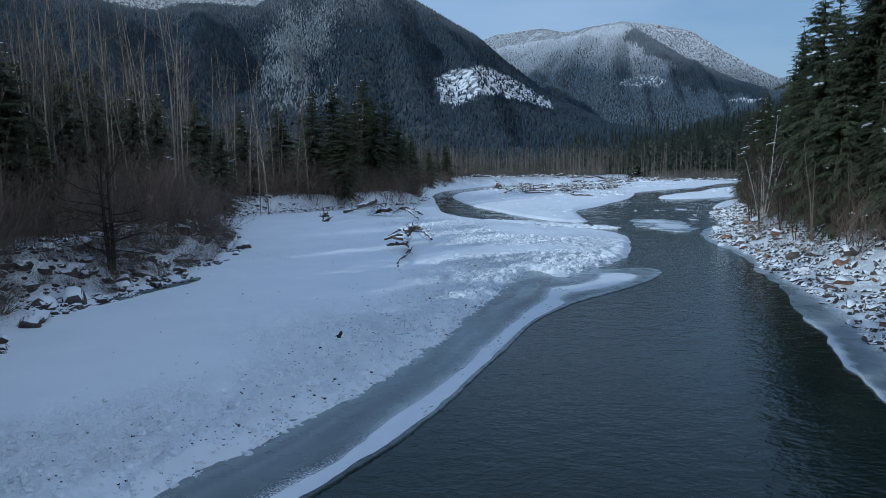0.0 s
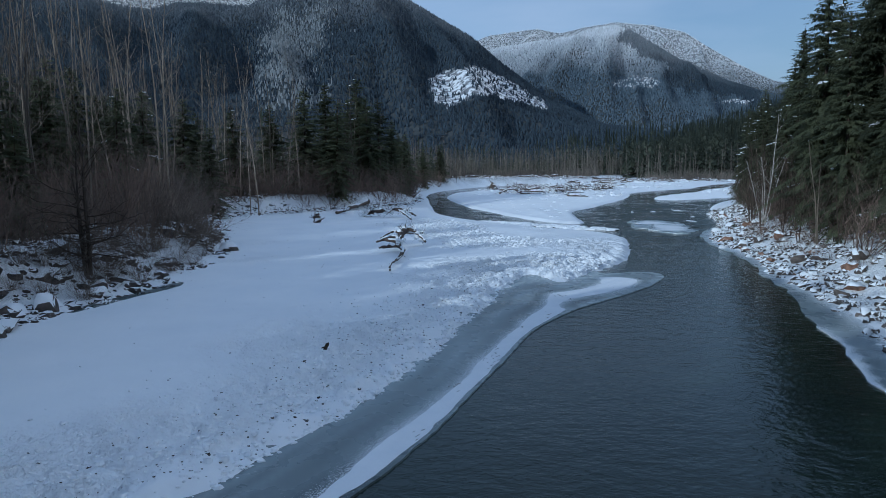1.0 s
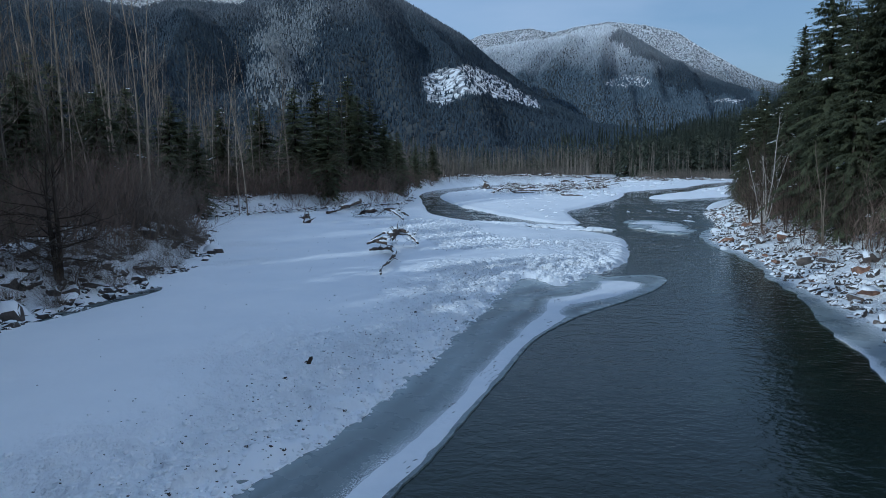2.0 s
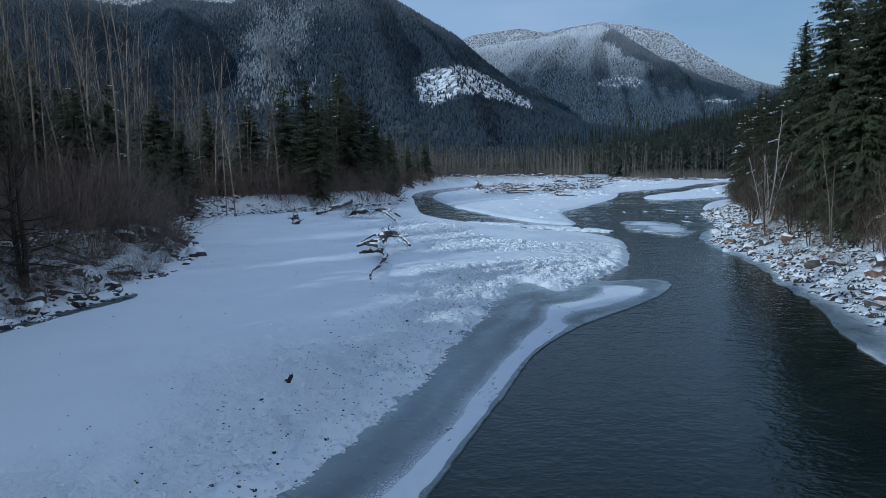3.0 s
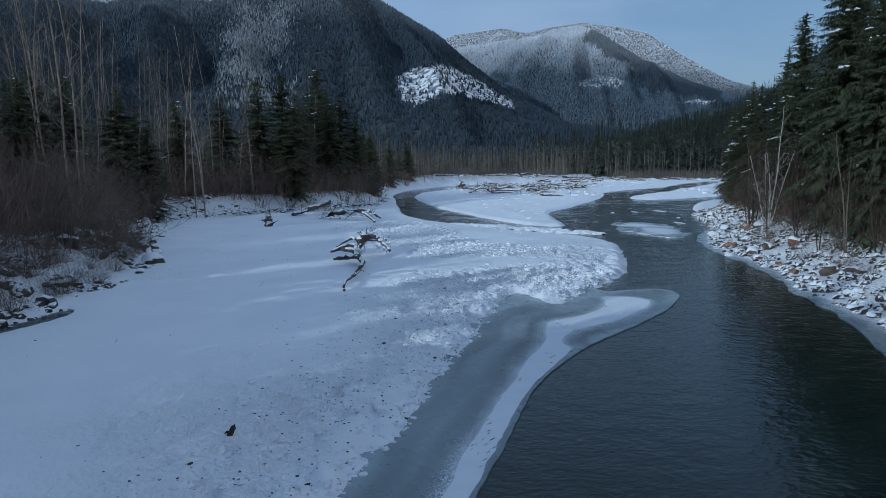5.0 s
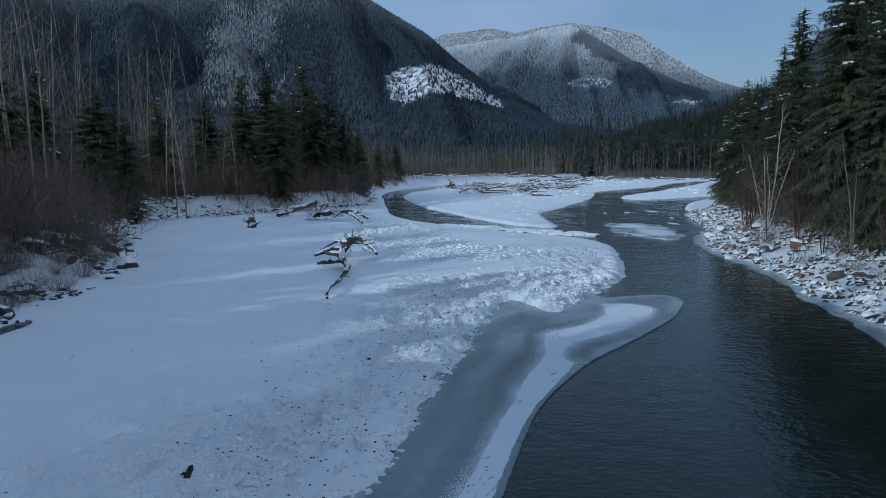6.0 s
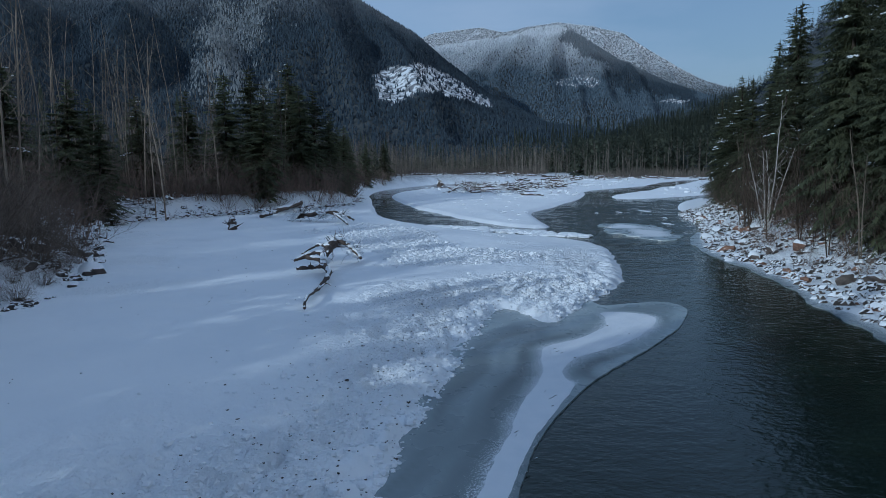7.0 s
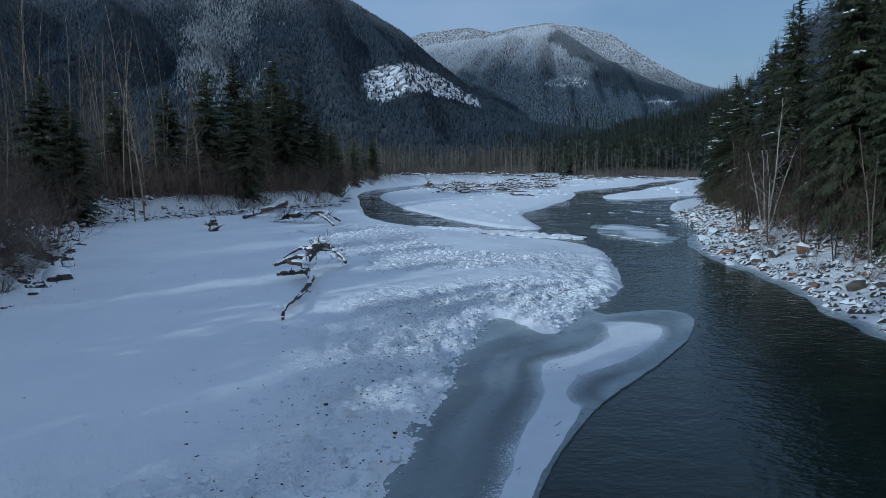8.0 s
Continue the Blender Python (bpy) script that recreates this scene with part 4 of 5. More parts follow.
def shrub(h, seed, mat, stems=24):
    """A leafless thicket of thin stems."""
    rng = random.Random(seed)
    wood, fine = Buffer(), Buffer()
    for k in range(stems):
        w, r = rng.uniform(0, 6.28), rng.uniform(0, 0.7)
        tall = h * rng.uniform(0.5, 1.1)
        k = rng.uniform(0.15, 1.4)
        d = Vector((math.cos(w) * k, math.sin(w) * k, 1))
        limbed(wood, fine, (math.cos(w) * r, math.sin(w) * r, -0.1), d, tall, 0.021, 1, rng, 3, 0.4, 0.08, 5)
    root = new("shrub")
    tagged(part("stem_mass", wood, mat, root), kind="stuff")
    tagged(part("twig_mass", fine, mat, root), kind="stuff")
    return root


def bush(h, seed, mat, stems=62):
    """A rounded, tangled bush whose outer twigs hang to the ground."""
    rng = random.Random(seed)
    wood, fine = Buffer(), Buffer()
    for k in range(stems):
        w, r = rng.uniform(0, 6.28), rng.uniform(0, 0.9)
        lean = rng.uniform(0.1, 1.0) if k % 3 else rng.uniform(1.2, 3.5)
        tall = h * rng.uniform(0.55, 1.0) * (1 if k % 3 else 0.62)
        limbed(wood, fine, (math.cos(w) * r, math.sin(w) * r, -0.1), (math.cos(w) * lean, math.sin(w) * lean, 1), tall, 0.024, 2, rng, 3, 0.42, -0.02)
    for k in range(stems * 2):
        # the skirt of hanging side twigs
        w, r, z = rng.uniform(0, 6.28), h * rng.uniform(0.05, 0.42), h * rng.uniform(0.06, 0.6)
        limbed(wood, fine, (math.cos(w) * r, math.sin(w) * r, z), (math.cos(w), math.sin(w), rng.uniform(-0.7, 0.3)), rng.uniform(0.7, 1.5), 0.011, 1, rng, 3, 0.5, -0.15, 5)
    root = new("shrub")
    tagged(part("stem_mass", wood, mat, root), kind="stuff")
    tagged(part("twig_mass", fine, mat, root), kind="stuff")
    return root


CONIFER_LABEL = "dark green conifer with drooping limbs and patches of snow"
BARE_LABEL = "leafless grey alder with fine bare twigs"


def clear_of(spots, x, y, gap):
    return all((x - a) ** 2 + (y - b) ** 2 > gap * gap for a, b in spots)


class Grove:
    """Variants of one kind of tree, set out as copies."""

    def __init__(self, makers, label, category, group):
        self.stock = []
        for m in makers:
            ob = m()
            tagged(ob, label, category, group)
            self.stock.append(ob)
        self.used = set()

    def put(self, x, y, scale, rng, which=None, turn=None, label="", lift=0.0, wide=1.0):
        i = which if which is not None else rng.randrange(len(self.stock))
        src = self.stock[i]
        m = Matrix.LocRotScale((x, y, ground_at(x, y) + lift), Euler((rng.uniform(-0.02, 0.02), rng.uniform(-0.02, 0.02), turn if turn is not None else rng.uniform(0, 6.28))), (scale * wide, scale * wide, scale))
        if i not in self.used:
            self.used.add(i)
            src.matrix_basis = m
            ob = src
        else:
            keep, src.scale = src.scale.copy(), (1, 1, 1)
            ob = copy_thing(src, m)
            ob.scale = (scale * wide, scale * wide, scale)
            src.scale = keep
        return tagged(ob, label)


def build_right_woods():
    rng = random.Random(11)
    grove = Grove([lambda s=s: conifer(20, 4.6 + 0.4 * (s % 3), 100 + s, 1.0, 0.06, 0.95) for s in range(6)], CONIFER_LABEL, "tree", "conifers along the rocky bank")
    spots = []
    # the tall ones that stand at the edge: place, height
    fore = Grove([lambda s=s: conifer(20, 4.4 + 0.5 * (s % 3), 140 + s, 1.0, 0.03, 0.5) for s in range(4)], CONIFER_LABEL, "tree", "conifers along the rocky bank")
    # those at y 10 to 31 are unseen, added to darken the river's reflection
    for x, y, h in ((47.4, 74.6, 20.2), (38.5, 50.5, 27), (43.5, 57, 25), (45, 65, 22), (52, 80, 21), (50.5, 68, 26), (56, 88, 19), (58, 97, 16.5), (61, 103, 15), (40, 43, 26), (36, 35, 24), (28, 24, 24), (31.5, 30, 26), (30, 17, 25), (35, 26, 27), (26.5, 10, 24), (39, 31, 28), (49, 58, 28), (46, 47, 27), (57, 76, 25), (36.2, 51.2, 17), (38.6, 57.5, 21), (35.4, 46.6, 13), (41.3, 62.5, 15), (33.5, 42, 17), (43.5, 70.5, 14), (31.5, 37.5, 15), (55.8, 97.2, 14), (54.0, 93.4, 13), (52.6, 89.6, 15), (50.2, 84, 15), (57.5, 101, 15), (48, 79, 13)):
        fore.put(x, y, h / 20, rng)
        spots.append((x, y))
    for _ in range(900):
        x, y = rng.uniform(24, 120), rng.uniform(-10, 150)
        d = bank_side("right", x, y)
        if 11 < d < 48 and y < 128 and clear_of(spots, x, y, 4.3) and len(spots) < 58:
            spots.append((x, y))
            grove.put(x, y, rng.uniform(0.75, 1.25) * (1 if y < 85 else 0.8), rng)
    n = 0
    for _ in range(2000):
        x, y = rng.uniform(24, 80), rng.uniform(20, 112)
        if 6.5 < bank_side("right", x, y) < 11.5 and clear_of(spots, x, y, 2.6) and n < 22 and math.hypot(x - 38.4, y - 65.6) > 4:
            n += 1
            spots.append((x, y))
            grove.put(x, y, rng.uniform(0.22, 0.5), rng, label="young conifer with boughs down to the ground", wide=1.25)
    return spots


def build_left_woods():
    rng = random.Random(7)
    firs = Grove([lambda s=s: conifer(18, 4.6 + 0.5 * (s % 2), 200 + s, 0.2, 0.02, 0.66) for s in range(4)], "dense dark green conifer among bare alders", "tree", "conifers along the gravel bar")
    alders = Grove([lambda s=s: bare_tree(22, 300 + s, BARK_GREY, low=0.3, reach=0.12, count=17, thick=0.0033) for s in range(7)], BARE_LABEL, "tree", "bare trees along the gravel bar")
    spots = []
    for x, y, h in ((-14.9, 123, 19), (-9, 118.5, 17), (-11.5, 130, 21), (-5.9, 142, 24), (-3.4, 137, 19), (-9, 146, 20), (-1.5, 147, 20), (1, 151, 16), (4.3, 162, 15), (1.5, 168, 15), (5, 178, 14), (3, 190, 15), (7, 205, 13),
                    (-20, 26, 6), (-26, 38, 13), (-30, 44, 15), (-28, 52, 14), (-33, 50, 16), (-24, 30, 12), (-36, 58, 17), (-31, 34, 15), (-37, 46, 17), (-33, 84, 13.5), (-30.5, 87.5, 14.5), (-36, 88, 14), (-38, 72, 16), (-42, 78, 16), (-46, 92, 17), (-35, 60, 13), (-25, 50, 8), (-22.5, 33, 7), (-26, 118, 15), (-22, 131, 17), (-31, 112, 14), (-29, 78, 14), (-34, 78, 16), (-40, 84, 18), (-26, 68, 12), (-30, 64, 13), (-37, 66, 16), (-44, 66, 18), (-25, 96, 13), (-30, 101, 15), (13, 228, 14), (22, 262, 15)):
        firs.put(x, y, h / 18, rng, wide=1.3)
        spots.append((x, y))
    n = 0
    for x, y, h in ((-19.5, 102.3, 25.5), (-21, 103.5, 23), (-35.5, 93.7, 26), (-31, 124.5, 23), (-27, 74, 25), (-31, 70, 27), (-25, 80, 21), (-38, 83, 27)):
        alders.put(x, y, h / 22, rng)
        spots.append((x, y))
    for _ in range(5000):
        x, y = rng.uniform(-95, 20), rng.uniform(20, 260)
        d = bank_side("left", x, y)
        if 2.5 < d < 42 and clear_of(spots, x, y, 2.0 + d * 0.02) and n < 250:
            spots.append((x, y))
            n += 1
            if n % 3 == 0:
                x, y = rng.uniform(-48, -14), rng.uniform(58, 124)
                if bank_side("left", x, y) < 4:
                    continue
            scale = rng.uniform(0.72, 1.22) * (0.70 if y > 125 else 1.0) * (0.62 if d < 7 else 1)
            alders.put(x, y, scale, rng)
    return spots


def build_shrubs(spots):
    rng = random.Random(5)
    brown = Grove([lambda s=s: shrub(3.4, 400 + s, TWIG_RED) for s in range(4)], "reddish-brown leafless thicket on the snowy bank", "shrub", "shrubs along the banks")
    n = 0
    taken = []
    dense = Grove([lambda s=s: bush(4.2, 450 + s, TWIG) for s in range(3)], "dense rounded leafless bush with twigs down to the snow", "shrub", "bushes on the wooded bank")
    for x, y, k in ((-17.6, 55.5, 1.35), (-19.4, 57.4, 1.45), (-16.9, 59.3, 1.1), (-18.5, 62, 1.3), (-22.5, 46.5, 0.9), (-23.5, 40.5, 1.15), (-21.8, 35.5, 1.0), (-25.5, 49, 1.2), (-23.5, 53.5, 1.3), (-20.5, 30.5, 0.9), (-20.8, 66, 1.3), (-22.5, 70.5, 1.3), (-27, 45, 1.3)):
        dense.put(x, y, k, rng)
        taken.append((x, y))
    for _ in range(6000):
        x, y = rng.uniform(-70, 20), rng.uniform(18, 250)
        d = bank_side("left", x, y)
        lim = 5.0 if y < 66 else 1.6
        if lim < d < 15 and clear_of(taken, x, y, 1.5) and n < 165:
            taken.append((x, y))
            n += 1
            brown.put(x, y, rng.uniform(1.0, 2.0), rng)
    for _ in range(900):
        x, y = rng.uniform(-24, -13), rng.uniform(27, 72)
        if 1.2 < bank_side("left", x, y) < 5.5 and clear_of(taken, x, y, 1.15) and len(taken) < 250:
            taken.append((x, y))
            dense.put(x, y, rng.uniform(0.22, 0.5), rng, label="low leafless bush between snowy stones")
    n = 0
    for x, y, k in ((33.2, 45.5, 0.7), (34.6, 48.4, 0.8), (35.2, 53.2, 0.8), (36.5, 54.8, 0.9), (37.4, 59.4, 0.8), (39.6, 60.5, 0.9), (36.0, 61.5, 0.6), (42.2, 69.5, 0.9), (45.6, 77, 1.0), (48.4, 82.5, 1.0), (51.2, 88.5, 1.1)):
        brown.put(x, y, k, rng)
        taken.append((x, y))
    for _ in range(3000):
        x, y = rng.uniform(26, 80), rng.uniform(38, 112)
        d = bank_side("right", x, y)
        if 5.0 < d < 12 and clear_of(taken, x, y, 1.7) and n < 75:
            taken.append((x, y))
            n += 1
            brown.put(x, y, rng.uniform(0.7, 1.4), rng)


def build_single_trees():
    rng = random.Random(3)
    for x, y, h, stems, seed, label in ((38.4, 65.6, 11.8, 5, 27, "pale white-barked birch clump with leafless tops"), (33.3, 50.2, 8.5, 2, 22, "small pale birch with leafless branches"), (51.5, 87.0, 10, 2, 23, "thin grey birch at the wood's edge")):
        ob = bare_tree(h, seed, BARK_PALE if h > 11 else BARK_GREY, "birch_tree", stems, 0.16, 0.30, 0.24 if stems > 2 else 0.15, 11, 0.0060)
        ob.location = (x, y, ground_at(x, y))
        tagged(ob, label, "tree")
    young = Grove([lambda s=s: bare_tree(9, 330 + s, BARK_DARK, "bare_tree", 2, 0.30, 0.12, 0.2, 13, 0.0062, 0.0, TWIG_RED) for s in range(3)], "young reddish-brown alder with a haze of bare twigs", "tree", "young alders along the rocky bank")
    for x, y, k in ((36.6, 63.0, 0.9), (39.2, 68.6, 1.0), (40.0, 70.4, 1.1), (41.6, 72.4, 1.0), (37.8, 61.0, 0.95), (36.0, 58.6, 0.8), (43.0, 75.2, 1.0), (34.2, 53.8, 0.75), (33.6, 48.0, 0.8), (32.2, 44.2, 0.7), (40.4, 67.4, 0.95), (42.2, 69.8, 1.1), (44.0, 73.4, 1.05), (46.6, 77.5, 1.0), (48.8, 81.5, 1.0), (51.0, 85.4, 0.95), (53.4, 90.5, 0.9), (39.4, 62.6, 0.75), (37.4, 57.6, 0.7), (36.2, 54.2, 0.65), (34.9, 50.6, 0.7), (33.0, 46.0, 0.6), (41.0, 64.6, 0.9), (56.0, 95.5, 0.8), (37.2, 60.2, 0.4), (35.0, 56.0, 0.36)):
        young.put(x, y, k, rng)
    low = Grove([lambda s=s: bush(2.0, 470 + s, TWIG_RED, 20) for s in range(2)], "low brown bush poking through the snow between boulders", "shrub", "low bushes on the rocky bank")
    for x, y, k in ((33.8, 58.6, 0.6), (35.0, 61.4, 0.7), (32.6, 53.4, 0.6), (34.0, 55.8, 0.5), (31.8, 48.8, 0.6), (36.8, 63.6, 0.8), (33.2, 51.6, 0.5), (30.8, 45.4, 0.6), (39.6, 69.6, 0.8), (42.2, 74.2, 0.8), (29.4, 41.0, 0.6), (35.8, 57.6, 0.9), (38.2, 61.2, 1.0), (37.0, 59.2, 0.9), (34.4, 52.2, 0.9)):
        low.put(x, y, k, rng)
    ob = bare_tree(9.5, 31, BARK_DARK, "bare_tree", 3, 0.30, 0.17, 0.09, 20, 0.015, 0.55)
    ob.location = (-17.3, 42.0, ground_at(-17.3, 42.0))
    tagged(ob, "dark many-stemmed bare tree with low spreading limbs", "tree")


def far_woods():
    """Belts of trees beyond the island, too far to count."""
    rng = random.Random(9)
    trunks, twigs, green = Buffer(), Buffer(), Buffer()
    for k in range(1570):
        x = rng.uniform(-60, 330)
        y = 430 + 0.10 * x + rng.uniform(0, 70)
        if k >= 1340:
            x = rng.uniform(100, 330)
            y = 372 - (x - 150) * 0.30 - rng.uniform(0, 25) if x > 150 else rng.uniform(340, 420)
            if bank_side("right", x, y) < 3 and y < 345:
                continue
        z = ground_at(x, y)
        h = rng.uniform(10, 23)
        lean = Vector((rng.uniform(-0.06, 0.06), rng.uniform(-0.06, 0.06), 1))
        trunks.tube([(x, y, z - 0.5), Vector((x, y, z)) + lean * h * 0.5, Vector((x, y, z)) + lean * h], [0.11, 0.08, 0.02], 4)
        for b in range(20):
            p = Vector((x, y, z)) + lean * h * rng.uniform(0.1, 0.95)
            d = Vector((rng.uniform(-1, 1), rng.uniform(-1, 1), rng.uniform(0.8, 1.6)))
            twigs.cone([p, p + d * rng.uniform(0.9, 2.4)], 0.055)
    for _ in range(1700):
        x = rng.uniform(-50, 330)
        y = 424 + 0.10 * x + rng.uniform(-4, 10) if x < 150 else 366 - (x - 150) * 0.30 - rng.uniform(0, 22)
        z = ground_at(x, y)
        for b in range(7):
            p = Vector((x + rng.uniform(-1.5, 1.5), y + rng.uniform(-1.5, 1.5), z - 0.2))
            twigs.cone([p, p + Vector((rng.uniform(-1.2, 1.2), rng.uniform(-1.2, 1.2), rng.uniform(2.5, 7.0)))], 0.10)
    for _ in range(1500):
        if rng.random() < 0.6:
            x = rng.uniform(-80, 420)
            y = 475 + 0.10 * x + rng.uniform(0, 190)
        else:
            x = rng.uniform(165, 420)
            y = 375 + rng.uniform(0, 140) - (x - 150) * 0.30
        z = ground_at(x, y)
        h = rng.uniform(12, 27) if x < 160 else rng.uniform(22, 42)
        ragged_crown(green, x, y, z, h, rng, 44)
    wood = tagged(part("far_bare_woods", trunks, two_tone("pale_trunks", (0.13, 0.108, 0.088), (0.33, 0.28, 0.225), 0.1, 0.9, per_island=0.6)), "belt of pale leafless trunks beyond the island", "forest", kind="stuff")
    tagged(part("twig_mass", twigs, two_tone("far_twigs", (0.14, 0.118, 0.098), (0.31, 0.265, 0.215), 0.05, 0.9, per_island=0.5), wood), kind="stuff")
    tagged(part("far_conifers", green, NEEDLES_FAR), "dark conifers closing the valley floor", "forest", kind="stuff")
    # middle depth behind the left bank
    trunks, twigs, brush = Buffer(), Buffer(), Buffer()
    for _ in range(2300):
        x, y = rng.uniform(-110, 40), rng.uniform(-110, 400)
        d = bank_side("left", x, y)
        if d < 9 and 20 < y < 200 or d < 4 or d > 75:
            continue
        z, h = ground_at(x, y), rng.uniform(14, 27) if y < 130 else rng.uniform(11, 19)
        lean = Vector((rng.uniform(-0.06, 0.06), rng.uniform(-0.06, 0.06), 1))
        at = lambda s: Vector((x, y, z)) + lean * h * s
        trunks.tube([at(-0.02), at(0.5), at(1)], [0.12, 0.075, 0.015], 4)
        for b in range(12):
            p = at(rng.uniform(0.12, 0.97))
            d = Vector((rng.uniform(-1, 1), rng.uniform(-1, 1), rng.uniform(0.7, 1.5)))
            q = p + d * rng.uniform(0.8, 2.2)
            twigs.cone([p, q], 0.032)
            for _ in range(3):
                twigs.cone([p.lerp(q, rng.uniform(0.4, 0.9)), q + Vector((rng.uniform(-1, 1), rng.uniform(-1, 1), rng.uniform(0.2, 1.3)))], 0.018)
    # brown undergrowth between the stems
    for _ in range(4300):
        x, y = rng.uniform(-85, 30), rng.uniform(34, 240)
        d = bank_side("left", x, y)
        if not 4.5 < d < 38:
            continue
        z, h = ground_at(x, y), rng.uniform(3, 9.5) * (1 if y < 120 else 0.75)
        for _ in range(9):
            p = Vector((x + rng.gauss(0, 0.7), y + rng.gauss(0, 0.7), z - 0.1))
            q = p + Vector((rng.gauss(0, 0.22), rng.gauss(0, 0.22), 1)) * h * rng.uniform(0.5, 1.0)
            brush.cone([p, q], 0.028)
            for _ in range(3):
                brush.cone([p.lerp(q, rng.uniform(0.3, 0.85)), q + Vector((rng.gauss(0, 0.7), rng.gauss(0, 0.7), rng.uniform(-0.8, 0.5)))], 0.016)
    green = Buffer()
    for _ in range(420):
        x, y = rng.uniform(-120, 30), rng.uniform(-110, 380)
        d = bank_side("left", x, y)
        if 10 < d < 80 and (d > 22 or y > 200):
            ragged_crown(green, x, y, ground_at(x, y), rng.uniform(9, 19), rng, 120)
    # unseen conifers beside and behind the camera, added to shade the near bar
    for _ in range(640):
        x, y = rng.uniform(-90, -16), rng.uniform(-90, 19)
        if 3 < bank_side("left", x, y) < 90:
            ragged_crown(green, x, y, ground_at(x, y), rng.uniform(13, 22), rng, 90)
    for _ in range(125):
        x, y = rng.uniform(-52, -18), rng.uniform(-16, 20)
        if bank_side("left", x, y) > 3:
            ragged_crown(green, x, y, ground_at(x, y), rng.uniform(14, 22), rng, 130)
    # more crowns kept out of view, added to hold the sun off the bar
    for _ in range(110):
        x, y = rng.uniform(-75, -20), rng.uniform(12, 50)
        if 6 < bank_side("left", x, y) < 55 and y < -1.65 * x - 4:
            ragged_crown(green, x, y, ground_at(x, y), rng.uniform(10, 18), rng, 110)
    for _ in range(1500):
        w, r = radians(rng.uniform(23, 72)), rng.uniform(130, 440)
        x, y = r * math.sin(w), r * math.cos(w)
        if bank_side("right", x, y) > 6 + 0.05 * r:
            ragged_crown(green, x, y, ground_at(x, y), rng.uniform(13, 24), rng, 44)
    tagged(part("woods_conifers", green, NEEDLES_FAR), "dark conifers scattered through the bare woods, with unseen ones added to shade the bar", "forest", kind="stuff")
    wood = tagged(part("bare_woods", trunks, two_tone("wood_trunks", (0.07, 0.056, 0.045), (0.32, 0.265, 0.21), 0.3, 0.9, per_island=0.85)), "bare alder woods behind the bank", "forest", kind="stuff")
    tagged(part("twig_mass", twigs, TWIG, wood), kind="stuff")
    tagged(part("undergrowth", brush, TWIG_RED), "brown leafless undergrowth among the alders", "shrub", kind="stuff")


# ---- rocks ----
def rock_mesh(seed, name="rock"):
    """An angular block with broken faces, and the snow that caps it."""
    rng = random.Random(seed)
    bm = bmesh.new()
    bmesh.ops.create_icosphere(bm, subdivisions=2, radius=1)
    for _ in range(11):
        n = Vector((rng.uniform(-1, 1), rng.uniform(-1, 1), rng.uniform(-0.6, 1))).normalized()
        cut = rng.uniform(0.30, 0.66)
        for v in bm.verts:
            over = v.co.dot(n) - cut
            if over > 0:
                v.co -= n * over
    for v in bm.verts:
        v.co *= 1 + 0.12 * noise.noise(v.co * 1.8 + Vector((seed, 0, 0))) + 0.10 * noise.noise(v.co * 4.5 + Vector((0, seed, 0)))
    me = bpy.data.meshes.new(name)
    bm.to_mesh(me)
    # snow: the faces that look up, lifted a little
    cap = bm.copy()
    cap.normal_update()
    low = [f for f in cap.faces if f.normal.z < 0.30 + 0.3 * noise.noise(f.calc_center_median() * 2.1)]
    bmesh.ops.delete(cap, geom=low, context="FACES")
    ring = {v for e in cap.edges if e.is_boundary for v in e.verts}
    for v in cap.verts:
        v.co.z += 0.012 if v in ring else 0.10 + 0.10 * noise.noise(v.co * 2.5)
    cm = bpy.data.meshes.new("snow_cap")
    cap.to_mesh(cm)
    cm.polygons.foreach_set("use_smooth", [True] * len(cm.polygons))
    bm.free(), cap.free()
    return me, cm


